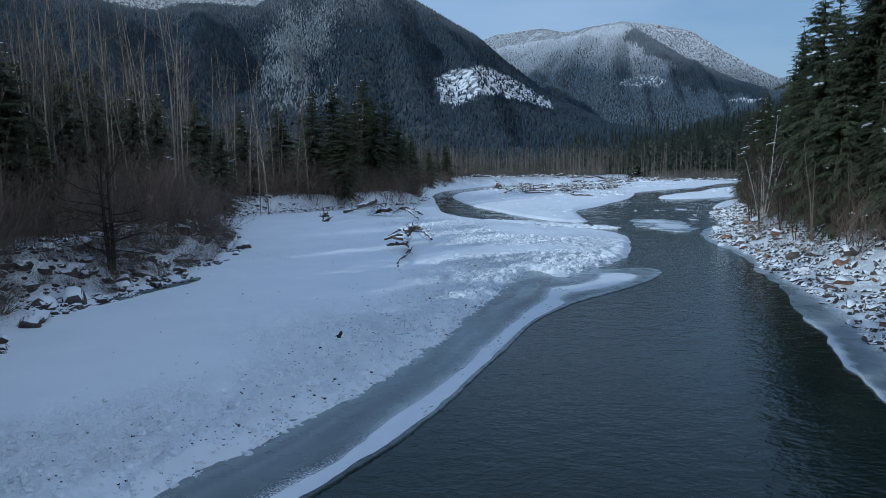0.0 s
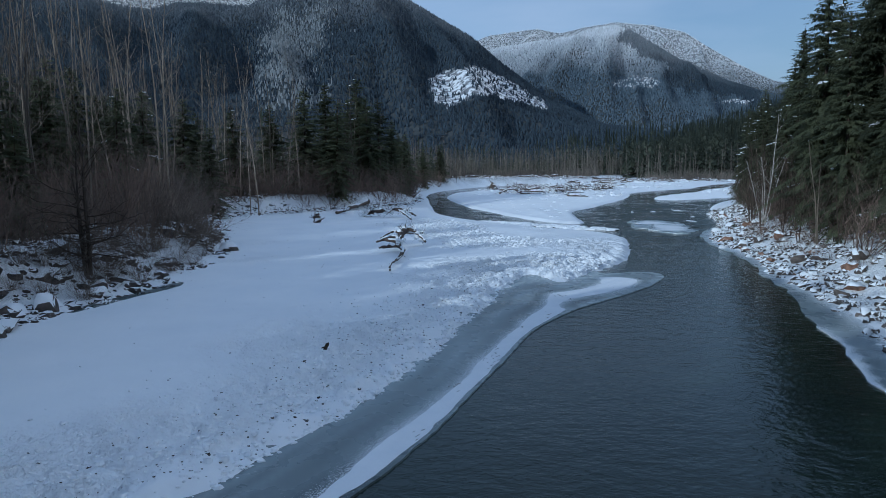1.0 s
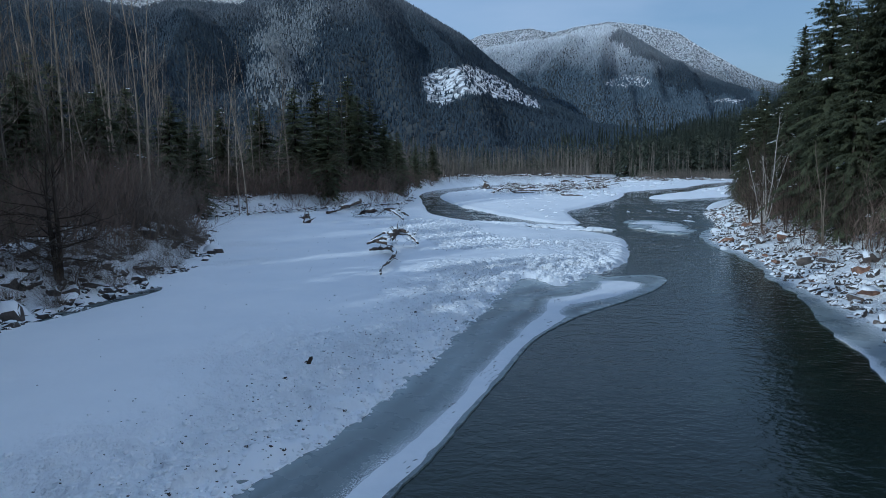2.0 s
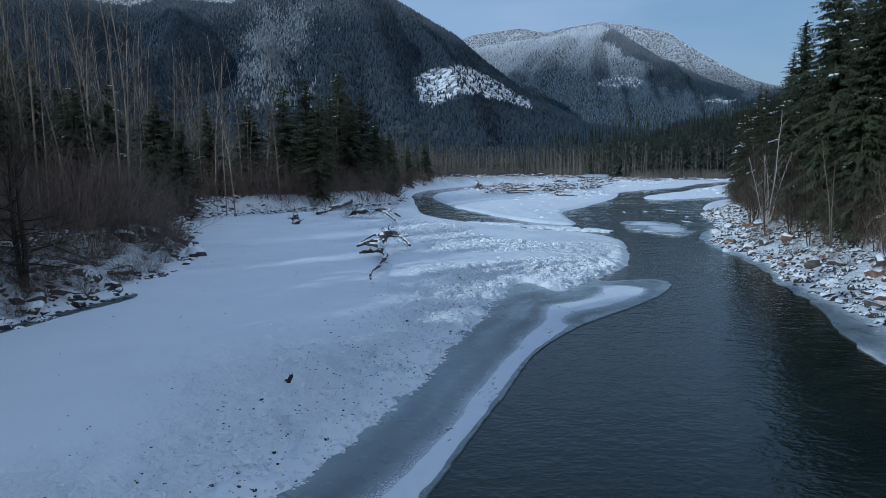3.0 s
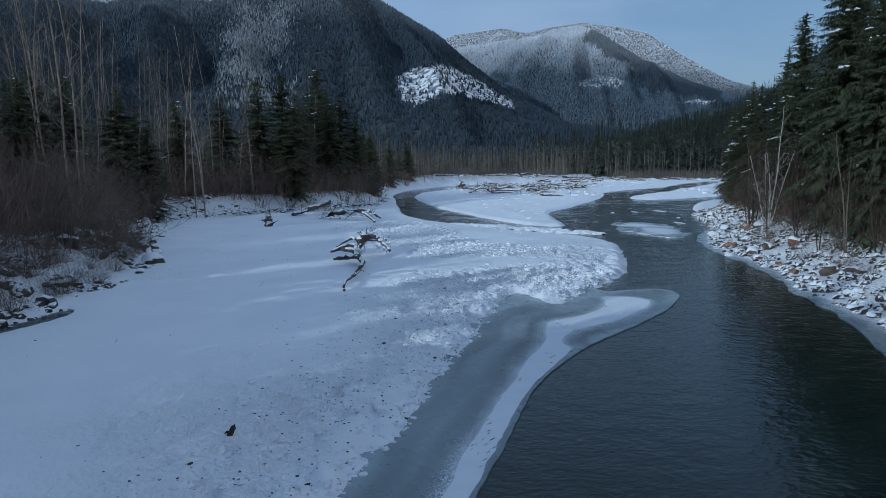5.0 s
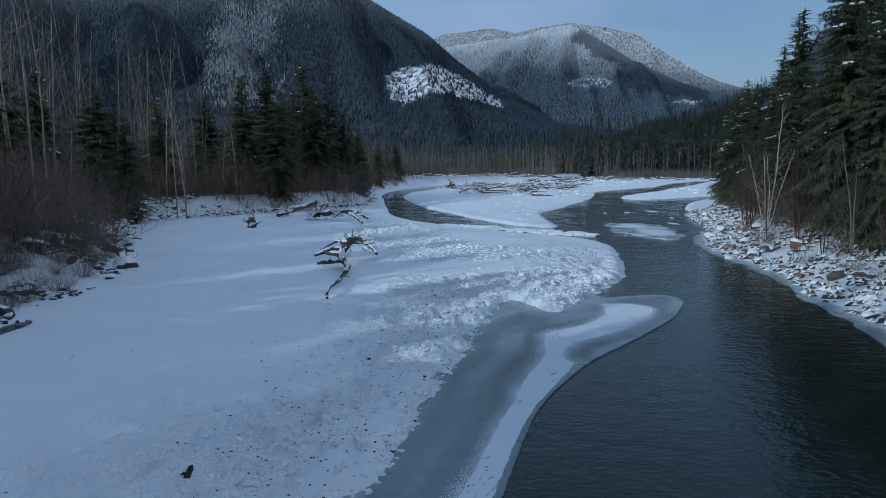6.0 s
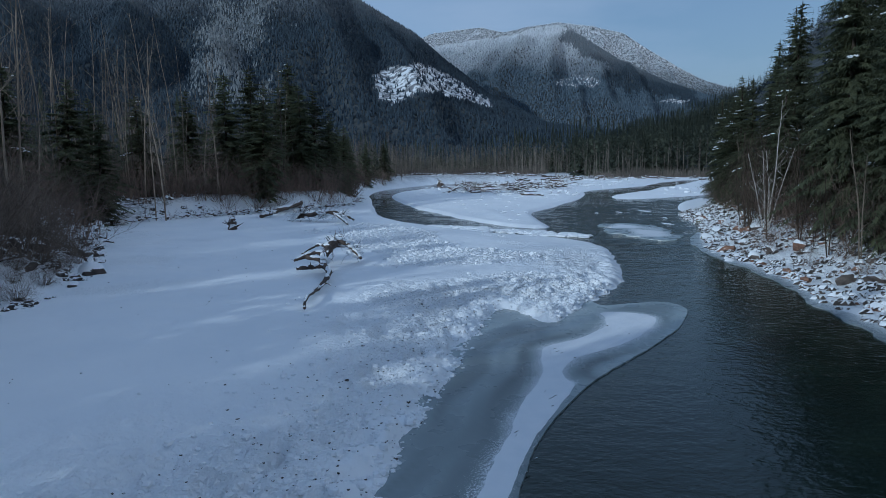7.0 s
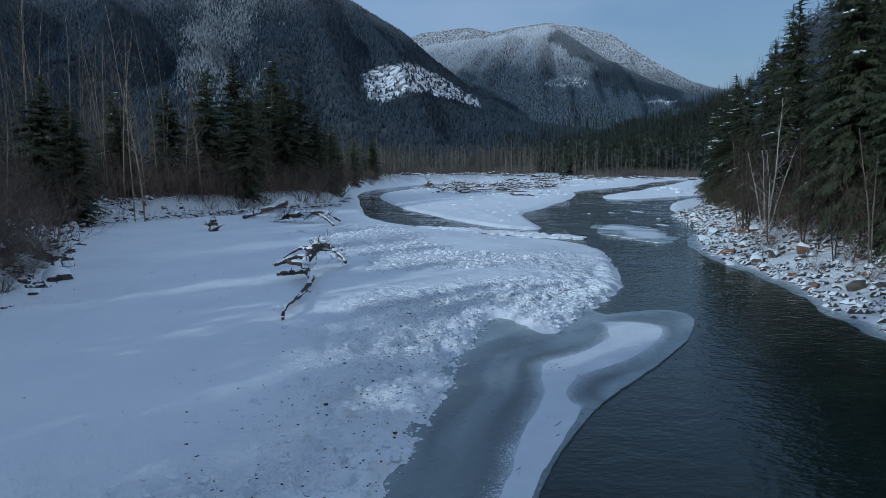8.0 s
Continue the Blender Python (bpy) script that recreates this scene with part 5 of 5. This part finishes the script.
def build_rocks():
    rng = random.Random(17)
    stock = [rock_mesh(500 + s) for s in range(15)]
    dull = []
    for k, (me, cm) in enumerate(stock):
        dull.append(me.copy())
        dull[-1].materials.append(ROCK_DARK)
        me.materials.append(ROCK_MOSSY if k == 5 else ROCK if k % 2 else ROCK_BROWN)
        cm.materials.append(SNOW)

    def put(x, y, size, group, label, sink=0.25, cap=True, grey=False):
        k = rng.randrange(14)
        me, cm = stock[k]
        if grey:
            me, cap = dull[k], rng.random() < 0.5
        ob = new("boulder", me)
        ob.location = (x, y, ground_at(x, y) + size * (0.5 - sink) * 0.8)
        ob.rotation_euler = (rng.uniform(-0.15, 0.15), rng.uniform(-0.15, 0.15), rng.uniform(0, 6.28))
        ob.scale = (size * rng.uniform(0.8, 1.3), size * rng.uniform(0.7, 1.05), size * (rng.uniform(0.65, 0.95) if grey else rng.uniform(0.55, 0.9)))
        tagged(ob, label, "rock", group)
        if cap and (grey or rng.random() < 0.7):
            part("snow_cap", cm, SNOW, ob)

    spots = []
    n = 0
    for _ in range(20000):
        y = rng.uniform(18, 100)
        x = rng.uniform(17, 60)
        d = bank_side("right", x, y)
        size = min(0.95, 0.28 + rng.expovariate(4.6))
        if -0.3 < d < 9.0 and rng.random() < 1.15 - d / 9 and clear_of(spots, x, y, 0.25 + size * 0.62) and n < 185:
            spots.append((x, y))
            n += 1
            put(x, y, size, "riprap along the river bank", "angular brown boulder capped with snow on the bank")
    n = 0
    for _ in range(8000):
        y = rng.uniform(22, 72) if rng.random() < 0.8 else rng.uniform(72, 112)
        x = rng.uniform(-30, -9)
        d = bank_side("left", x, y)
        size = min(1.15, 0.28 + rng.expovariate(3.2))
        if -0.4 < d < 8.5 and clear_of(spots, x, y, 0.4 + size * 0.75) and n < 100:
            spots.append((x, y))
            n += 1
            put(x, y, size, "boulders at the foot of the wooded bank", "dark grey boulder half buried in snow", grey=True)
    for x, y, size in ((-17.6, 38.2, 0.95), (-16.2, 40.6, 0.8), (-18.6, 40.4, 1.0), (-15.9, 43.2, 0.85), (-14.6, 46.2, 0.75), (-17.4, 45.0, 0.9), (-18.2, 36.0, 1.0), (-17.2, 34.0, 0.9), (-17.0, 32.6, 0.8), (-19.6, 43.6, 1.1)):
        put(x, y, size, "boulders at the foot of the wooded bank", "large dark grey boulder on the snowy bank", grey=True)
    # rubble between the big blocks
    rubble, dark = Buffer(), Buffer()
    for _ in range(14000):
        y, x = rng.uniform(18, 105), rng.uniform(17, 62)
        d = bank_side("right", x, y)
        if -0.2 < d < 10 and rng.random() < 1.1 - d / 11 and len(rubble.f) < 2100 * 13:
            s = rng.uniform(0.10, 0.40)
            rubble.blob((x, y, ground_at(x, y) + s * 0.1), (s, s * rng.uniform(0.6, 1), s * 0.75), rng, True)
    for _ in range(7000):
        y, x = rng.uniform(20, 66) if rng.random() < 0.7 else rng.uniform(66, 112), rng.uniform(-32, -8)
        d = bank_side("left", x, y)
        if -0.2 < d < 9 and noise2(x, y, 4, 2, 1) > -0.10:
            s = min(0.5, 0.08 + rng.expovariate(9))
            dark.blob((x, y, ground_at(x, y) + s * 0.1), (s, s * rng.uniform(0.6, 1), s * 0.6), rng, True)
    tagged(part("bank_stones", dark, ROCK_DARK), "dark stones showing through the snow of the bank", "stones", kind="stuff")
    tagged(part("rubble", rubble, ROCK), "small broken stones between the boulders", "stones", kind="stuff")


# ---- driftwood ----
def log_thing(name, lines, seed, label, roots=(), twiggy=0):
    """A fallen tree: bent trunk, root or branch stubs, snow along the top."""
    rng = random.Random(seed)
    wood, white = Buffer(), Buffer()
    for line, radii in lines:
        pts = rounded([p for p in line], False, 7)
        rad = np.interp(np.linspace(0, 1, len(pts)), np.linspace(0, 1, len(radii)), radii)
        jolt = [rng.uniform(-0.2, 0.2) for _ in range(3 * len(pts))]
        pts = [Vector(p) + Vector((0, 0, ground_at(p[0], p[1]))) + Vector(jolt[3 * i:3 * i + 3]) * float(r) for i, (p, r) in enumerate(zip(pts, rad))]
        rad = [float(r) * rng.uniform(0.72, 1.22) for r in rad]
        wood.tube(pts, rad, 10)
        # splintered ends and broken-off stubs
        for i in (0, len(pts) - 1, *(rng.randrange(len(pts)) for _ in range(3))):
            d = Vector((rng.uniform(-1, 1), rng.uniform(-1, 1), rng.uniform(-0.2, 0.9)))
            wood.cone([pts[i], pts[i] + d.normalized() * rad[i] * rng.uniform(1.5, 4.0)], rad[i] * 0.45)
        # snow lies in runs, with gaps
        run = []
        for i, (p, r) in enumerate(zip(pts, rad)):
            run.append((p + Vector((rng.uniform(-0.1, 0.1) * r, rng.uniform(-0.1, 0.1) * r, r * 0.5)), r * rng.uniform(0.72, 0.96)))
            if rng.random() < 0.13 or i == len(pts) - 1:
                if len(run) > 2:
                    run[0], run[-1] = (run[0][0], run[0][1] * 0.3), (run[-1][0], run[-1][1] * 0.3)
                    white.tube([q for q, _ in run], [k for _, k in run], 7)
                run = []
    for (x, y, z), count, reach, r in roots:
        for _ in range(count):
            d = Vector((rng.uniform(-1, 1), rng.uniform(-0.6, 0.6), rng.uniform(-0.25, 0.8)))
            a = Vector((x, y, z + ground_at(x, y)))
            b = a + d.normalized() * reach * rng.uniform(0.4, 1.0)
            limbed(wood, wood, a, d, (b - a).length, r * rng.uniform(0.6, 1.1), 1 if twiggy else 0 + (rng.random() < 0.5), rng, 5, 0.3, -0.05)
            if rng.random() < 0.75:
                white.blob(a.lerp(b, 0.45) + Vector((0, 0, r)), (0.28, 0.22, 0.12), rng, True)
    root = new(name)
    part("wood", wood, WOOD, root)
    tagged(part("snow_cover", white, SNOW, root, "snow lying along the wood"), kind="stuff")
    return tagged(root, label, "driftwood")


def build_driftwood():
    log_thing("fallen_tree", [([(0.05, 46.6, 0.1), (0.1, 47.9, 0.35), (0.75, 51.5, 0.3), (1.15, 54.5, 0.45), (0.75, 57.5, 0.7), (1.3, 61.0, 1.2), (1.9, 63.0, 1.5)], (0.06, 0.08, 0.11, 0.16, 0.25, 0.31, 0.25)),
                             ([(0.9, 57.5, 0.75), (-0.3, 57.9, 0.95), (-1.0, 57.6, 0.8)], (0.16, 0.14, 0.08)),
                             ([(0.9, 56.2, 0.6), (0.0, 56.0, 0.55), (-0.8, 56.4, 0.45)], (0.16, 0.13, 0.09)),
                             ([(1.3, 60.5, 1.2), (0.4, 61.5, 1.25), (-0.7, 61.0, 0.7)], (0.15, 0.11, 0.05)),
                             ([(1.6, 62, 1.5), (2.5, 61.5, 1.2), (3.3, 60.0, 0.45)], (0.20, 0.14, 0.09)), ([(1.2, 59.0, 0.95), (0.2, 59.2, 1.0), (-0.5, 59.0, 0.85)], (0.15, 0.12, 0.07)), ([(0.5, 50.2, 0.3), (1.0, 50.6, 0.55), (1.25, 50.2, 0.5)], (0.05, 0.04, 0.015))], 61,
              "uprooted tree with a crooked trunk stranded on the snowy bar", [((1.5, 62.0, 1.1), 14, 1.5, 0.07), ((2.9, 61.0, 0.8), 16, 1.1, 0.045), ((0.9, 57.2, 0.7), 5, 0.9, 0.06)], 1)
    log_thing("fallen_tree", [([(-3, 99, 0.4), (-0.5, 97, 1.0), (2.0, 95, 1.2), (4.0, 93, 0.4)], (0.3, 0.26, 0.2, 0.12)), ([(1.5, 95.4, 1.1), (2.6, 92, 0.6), (3.2, 90, 0.1)], (0.18, 0.16, 0.1))], 62,
              "tangled driftwood tree dusted with snow", [((-2.5, 98, 0.6), 34, 2.2, 0.06), ((2.5, 94, 0.7), 22, 1.7, 0.05), ((0.2, 96.5, 0.7), 26, 1.9, 0.05)], 1)
    log_thing("tree_stump", [([(-9.2, 88, -0.1), (-9.3, 88.1, 1.2)], (0.5, 0.4))], 63, "broken root stump standing in the snow", [((-9.2, 88, 0.4), 8, 1.2, 0.1)], 0)
    log_thing("log", [([(-6.5, 112, 0.5), (-3.2, 118, 1.1)], (0.3, 0.34))], 64, "short brown log lying at the foot of the bank")
    log_thing("brush_pile", [([(-8, 104, 0.2), (-6, 107, 0.7)], (0.25, 0.2))], 65, "heap of fallen evergreen boughs and wood under the bank", [((-7, 105, 0.3), 16, 2.4, 0.06)], 1)
    for k, (x, y) in enumerate(((-14, 109.5), (-10.5, 112), (-3.5, 117.5), (0.5, 121), (2.6, 125), (-19, 104), (-24.5, 93), (-20.5, 79.5), (6.2, 141), (7.4, 152), (-12, 110.4), (-8.6, 112.8), (-6.2, 115), (-1.6, 119), (-15.8, 107.6), (-17.4, 106), (-21.6, 101.5), (-23.4, 97), (-22.4, 86.5), (-18.8, 76), (1.6, 123), (4.4, 131))):
        log_thing("brush_pile", [([(x - 1, y, 0.2), (x, y + 0.6, 0.5), (x + 1.2, y + 0.4, 0.3)], (0.12, 0.10, 0.06))], 70 + k, "snow-dusted brush lying at the foot of the bank", [((x, y, 0.25), 14, 1.7, 0.05)], 1)["group"] = "brush along the bank"
    log_thing("tree_stump", [([(37.0, 222, 0.0), (37.2, 222.2, 2.0)], (1.2, 0.9))], 66, "short snow-topped stump on the island's edge", [((37.0, 222, 0.6), 8, 2.4, 0.2)], 0)
    rng = random.Random(8)
    # wrack on the island
    for k in range(165):
        u = rng.random()
        if k < 52:
            x, y = 55 + rng.gauss(0, 10), 205 + rng.gauss(0, 22)
            x += (y - 205) * 0.32
        else:
            x, y = rng.uniform(40, 190), rng.uniform(285, 380)
        if max(bank_side("island", x, y), bank_side("far", x, y), bank_side("far_bar", x, y)) < 1.5:
            continue
        w, l = rng.uniform(-0.7, 0.7), rng.uniform(2.5, 9)
        dx, dy = math.cos(w) * l / 2, math.sin(w) * l / 2
        r = rng.uniform(0.10, 0.27)
        if y > 285:
            r *= 1.6
        z0, z1 = rng.uniform(0.1, 0.8), rng.uniform(0.1, 1.5)
        log_thing("log", [([(x - dx, y - dy, z0), (x, y, 0.5 * (z0 + z1) + rng.uniform(-0.08, 0.08)), (x + dx, y + dy, z1)], (r, r * 0.9, r * 0.5))], 700 + k,
                  "grey drift log with snow on the gravel island", [((x - dx, y - dy, 0.4), rng.choice((4, 8, 12)), 2.4, 0.09)], 1)["group"] = "drift logs on the island"
    log_thing("log", [([(163, 418, 2.5), (170, 421, 9.0)], (0.6, 0.4)), ([(160, 416, 1.5), (171, 418, 4.0)], (0.5, 0.35))], 90, "pale snow-covered log leaning at the far bend", [((163, 418, 3), 6, 4, 0.2)], 1)


def build_tangle():
    """Sticks, roots and lumps of snow caught between the drift logs."""
    rng = random.Random(41)
    sticks, lumps = Buffer(), Buffer()
    for k in range(210):
        if k < 95:
            y = 205 + rng.gauss(0, 20)
            x = 55 + rng.gauss(0, 8) + (y - 205) * 0.32
        elif k < 150:
            x, y = rng.uniform(40, 190), rng.uniform(285, 380)
        else:
            x, y = rng.uniform(22, 120), rng.uniform(150, 300)
        if max(bank_side("island", x, y), bank_side("far", x, y), bank_side("far_bar", x, y)) < 2:
            continue
        z = ground_at(x, y)
        big = 1.5 if y > 285 else 1.0
        for _ in range(11 if k < 150 else 4):
            p = Vector((x + rng.gauss(0, 1.3), y + rng.gauss(0, 1.3), z + rng.uniform(0, 0.5)))
            d = Vector((rng.uniform(-1, 1), rng.uniform(-1, 1), rng.uniform(-0.15, 0.7)))
            sticks.cone([p, p + d * rng.uniform(0.7, 2.2) * big], rng.uniform(0.04, 0.10) * big)
        for _ in range(4):
            s = rng.uniform(0.2, 0.75) * big
            lumps.blob((x + rng.gauss(0, 1.6), y + rng.gauss(0, 1.6), z + s * 0.3), (s, s * 0.7, s * 0.45), rng, True)
    for _ in range(700):
        x, y = rng.uniform(17, 110), rng.uniform(92, 270)
        if max(bank_side("island", x, y), bank_side("far_bar", x, y)) > 0.6:
            s = rng.uniform(0.08, 0.3)
            lumps.blob((x, y, ground_at(x, y) + s * 0.1), (s * 1.5, s, s * 0.5), rng, True)
    tagged(part("drift_sticks", sticks, WOOD), "tangled sticks and roots caught among the drift logs", "driftwood", kind="stuff")
    tagged(part("snow_lumps", lumps, SNOW), "lumps of snow among the drift logs", "snow", kind="stuff")


# ---- small things on snow and ice ----
def build_small():
    rng = random.Random(23)
    chunks = Buffer()
    count = 0
    while count < 4200:
        x, y = rng.uniform(-3, 24), rng.uniform(42, 94)
        if rng.random() < 0.45:
            x, y = rng.uniform(8, 19), rng.uniform(42, 55)
        if bank_side("field", x, y) < rng.uniform(0.3, 0.9) or ground_at(x, y) < 0.05:
            continue
        count += 1
        s = min(0.17, 0.035 + rng.expovariate(24)) * (1 if y < 56 else 1.3)
        chunks.blob((x, y, ground_at(x, y) + s * 0.2), (s, s * rng.uniform(0.6, 1.0), s * rng.uniform(0.4, 0.75)), rng, True)
    for _ in range(700):
        y = rng.uniform(16, 47)
        x = np.interp(y, [p[1] for p in BAR[3:13]], [p[0] for p in BAR[3:13]]) + rng.uniform(-0.8, 0.5)
        if 0.02 < ground_at(x, y) < 0.2:
            s = rng.uniform(0.03, 0.09)
            chunks.blob((x, y, ground_at(x, y) + s * 0.2), (s, s * rng.uniform(0.6, 1.0), s * 0.5), rng, True)
    for _ in range(2600):
        y = rng.uniform(15, 50)
        x = np.interp(y, [p[1] for p in BAR[3:13]], [p[0] for p in BAR[3:13]]) - abs(rng.gauss(0, 2.8)) + 0.1
        s = min(0.14, 0.03 + rng.expovariate(28))
        chunks.blob((x, y, ground_at(x, y) + s * 0.2), (s, s * rng.uniform(0.6, 1.0), s * rng.uniform(0.45, 0.8)), rng, True)
    tagged(part("snow_chunks", chunks, SNOW), "broken lumps of crusted snow on the bar", "snow", kind="stuff")
    floes = Buffer()
    for _ in range(260):
        t = rng.random()
        x = 14 + 12.5 * t + rng.gauss(0, 0.75)
        y = 90.5 - 15 * t + rng.gauss(0, 0.9) + 2.0
        s = rng.uniform(0.2, 0.9)
        floes.blob((x, y, 0.06), (s, s * 0.7, rng.uniform(0.10, 0.24)), rng, True)
    for _ in range(5):
        x, y = rng.gauss(44, 5), rng.gauss(100, 9)
        if bank_side("right", x, y) < -1:
            s = rng.uniform(0.3, 1.3)
            floes.blob((x, y, 0.01), (s * 0.6, s * 1.8, 0.05), rng, True)
    tagged(part("ice_pieces", floes, SNOW), "white ice pieces caught in the side channel", "ice", kind="stuff")
    # stones and bark, with many specks that stand for shade in footprints
    debris = Buffer()
    for _ in range(1300):
        if rng.random() < 0.9:
            y = rng.uniform(17, 50)
            x = np.interp(y, [p[1] for p in BAR[3:13]], [p[0] for p in BAR[3:13]]) - abs(rng.gauss(0, 2.6)) - 0.1
        else:
            x, y = rng.uniform(-14, 10), rng.uniform(20, 75)
        s = rng.uniform(0.010, 0.032) if rng.random() < 0.96 else rng.uniform(0.03, 0.06)
        debris.blob((x, y, ground_at(x, y) + s * 0.3), (s * 1.4, s, s), rng, True)
    # dark slivers laid on the snow strip for the shade inside tracks
    for cx, cy, count in ((3.75, 27.9, 9), (4.3, 29.2, 7), (6.0, 32.3, 6), (9.8, 39.4, 8), (0.6, 21.5, 5), (2.3, 25.0, 5), (7.9, 35.4, 4), (13.6, 42.6, 3)):
        for _ in range(count):
            x, y, w = cx + rng.gauss(0, 0.16), cy + rng.gauss(0, 0.5), rng.uniform(0.4, 1.1)
            n = rng.uniform(0.04, 0.11)
            debris.tube([(x - n * math.cos(w), y - n * math.sin(w), 0.066), (x, y, 0.072), (x + n * math.cos(w), y + n * math.sin(w), 0.066)], [0.006, 0.014, 0.006], 4)
    tagged(part("debris", debris, ROCK_DARK), "small dark stones and bark bits on the snow, and dark bits for the shade in pits and tracks", "stones", kind="stuff")
    stub, cap = Buffer(), Buffer()
    stub.tube([(-0.10, 0, -0.08), (-0.02, 0.02, 0.10), (0.03, 0.03, 0.22), (0.02, 0.05, 0.30)], [0.10, 0.085, 0.065, 0.035], 8)
    stub.tube([(0.02, 0, 0.12), (0.10, -0.04, 0.24), (0.11, -0.05, 0.34)], [0.055, 0.05, 0.02], 7)
    stub.tube([(-0.02, 0.02, 0.05), (-0.16, 0.05, 0.10), (-0.24, 0.04, 0.06)], [0.05, 0.04, 0.015], 6)
    cap.blob((0.0, 0.04, 0.30), (0.06, 0.05, 0.035), rng, True)
    ob = part("wood_stub", stub, BARK_DARK)
    part("snow_cap", cap, SNOW, ob)
    ob.location, ob.scale = (-2.55, 28.8, ground_at(-2.55, 28.8)), (0.8, 0.8, 0.9)
    tagged(ob, "dark broken wood stub poking through the snow", "driftwood")


def build_scrap():
    rng = random.Random(2)
    buf = Buffer()
    buf.blob((0, 0, 0.12), (0.22, 0.16, 0.14), rng)
    ob = part("plastic_scrap", buf, BLUE_PLASTIC)
    ob.location = (36.2, 48.6, ground_at(36.2, 48.6))
    tagged(ob, "crumpled scrap of blue plastic among the bank's stones", "litter")


build_ground()
build_water()
build_ice()
build_mountains()
build_rocks()
build_driftwood()
build_tangle()
trees = build_right_woods() + build_left_woods()
build_single_trees()
build_shrubs(trees)
far_woods()
build_small()
build_scrap()
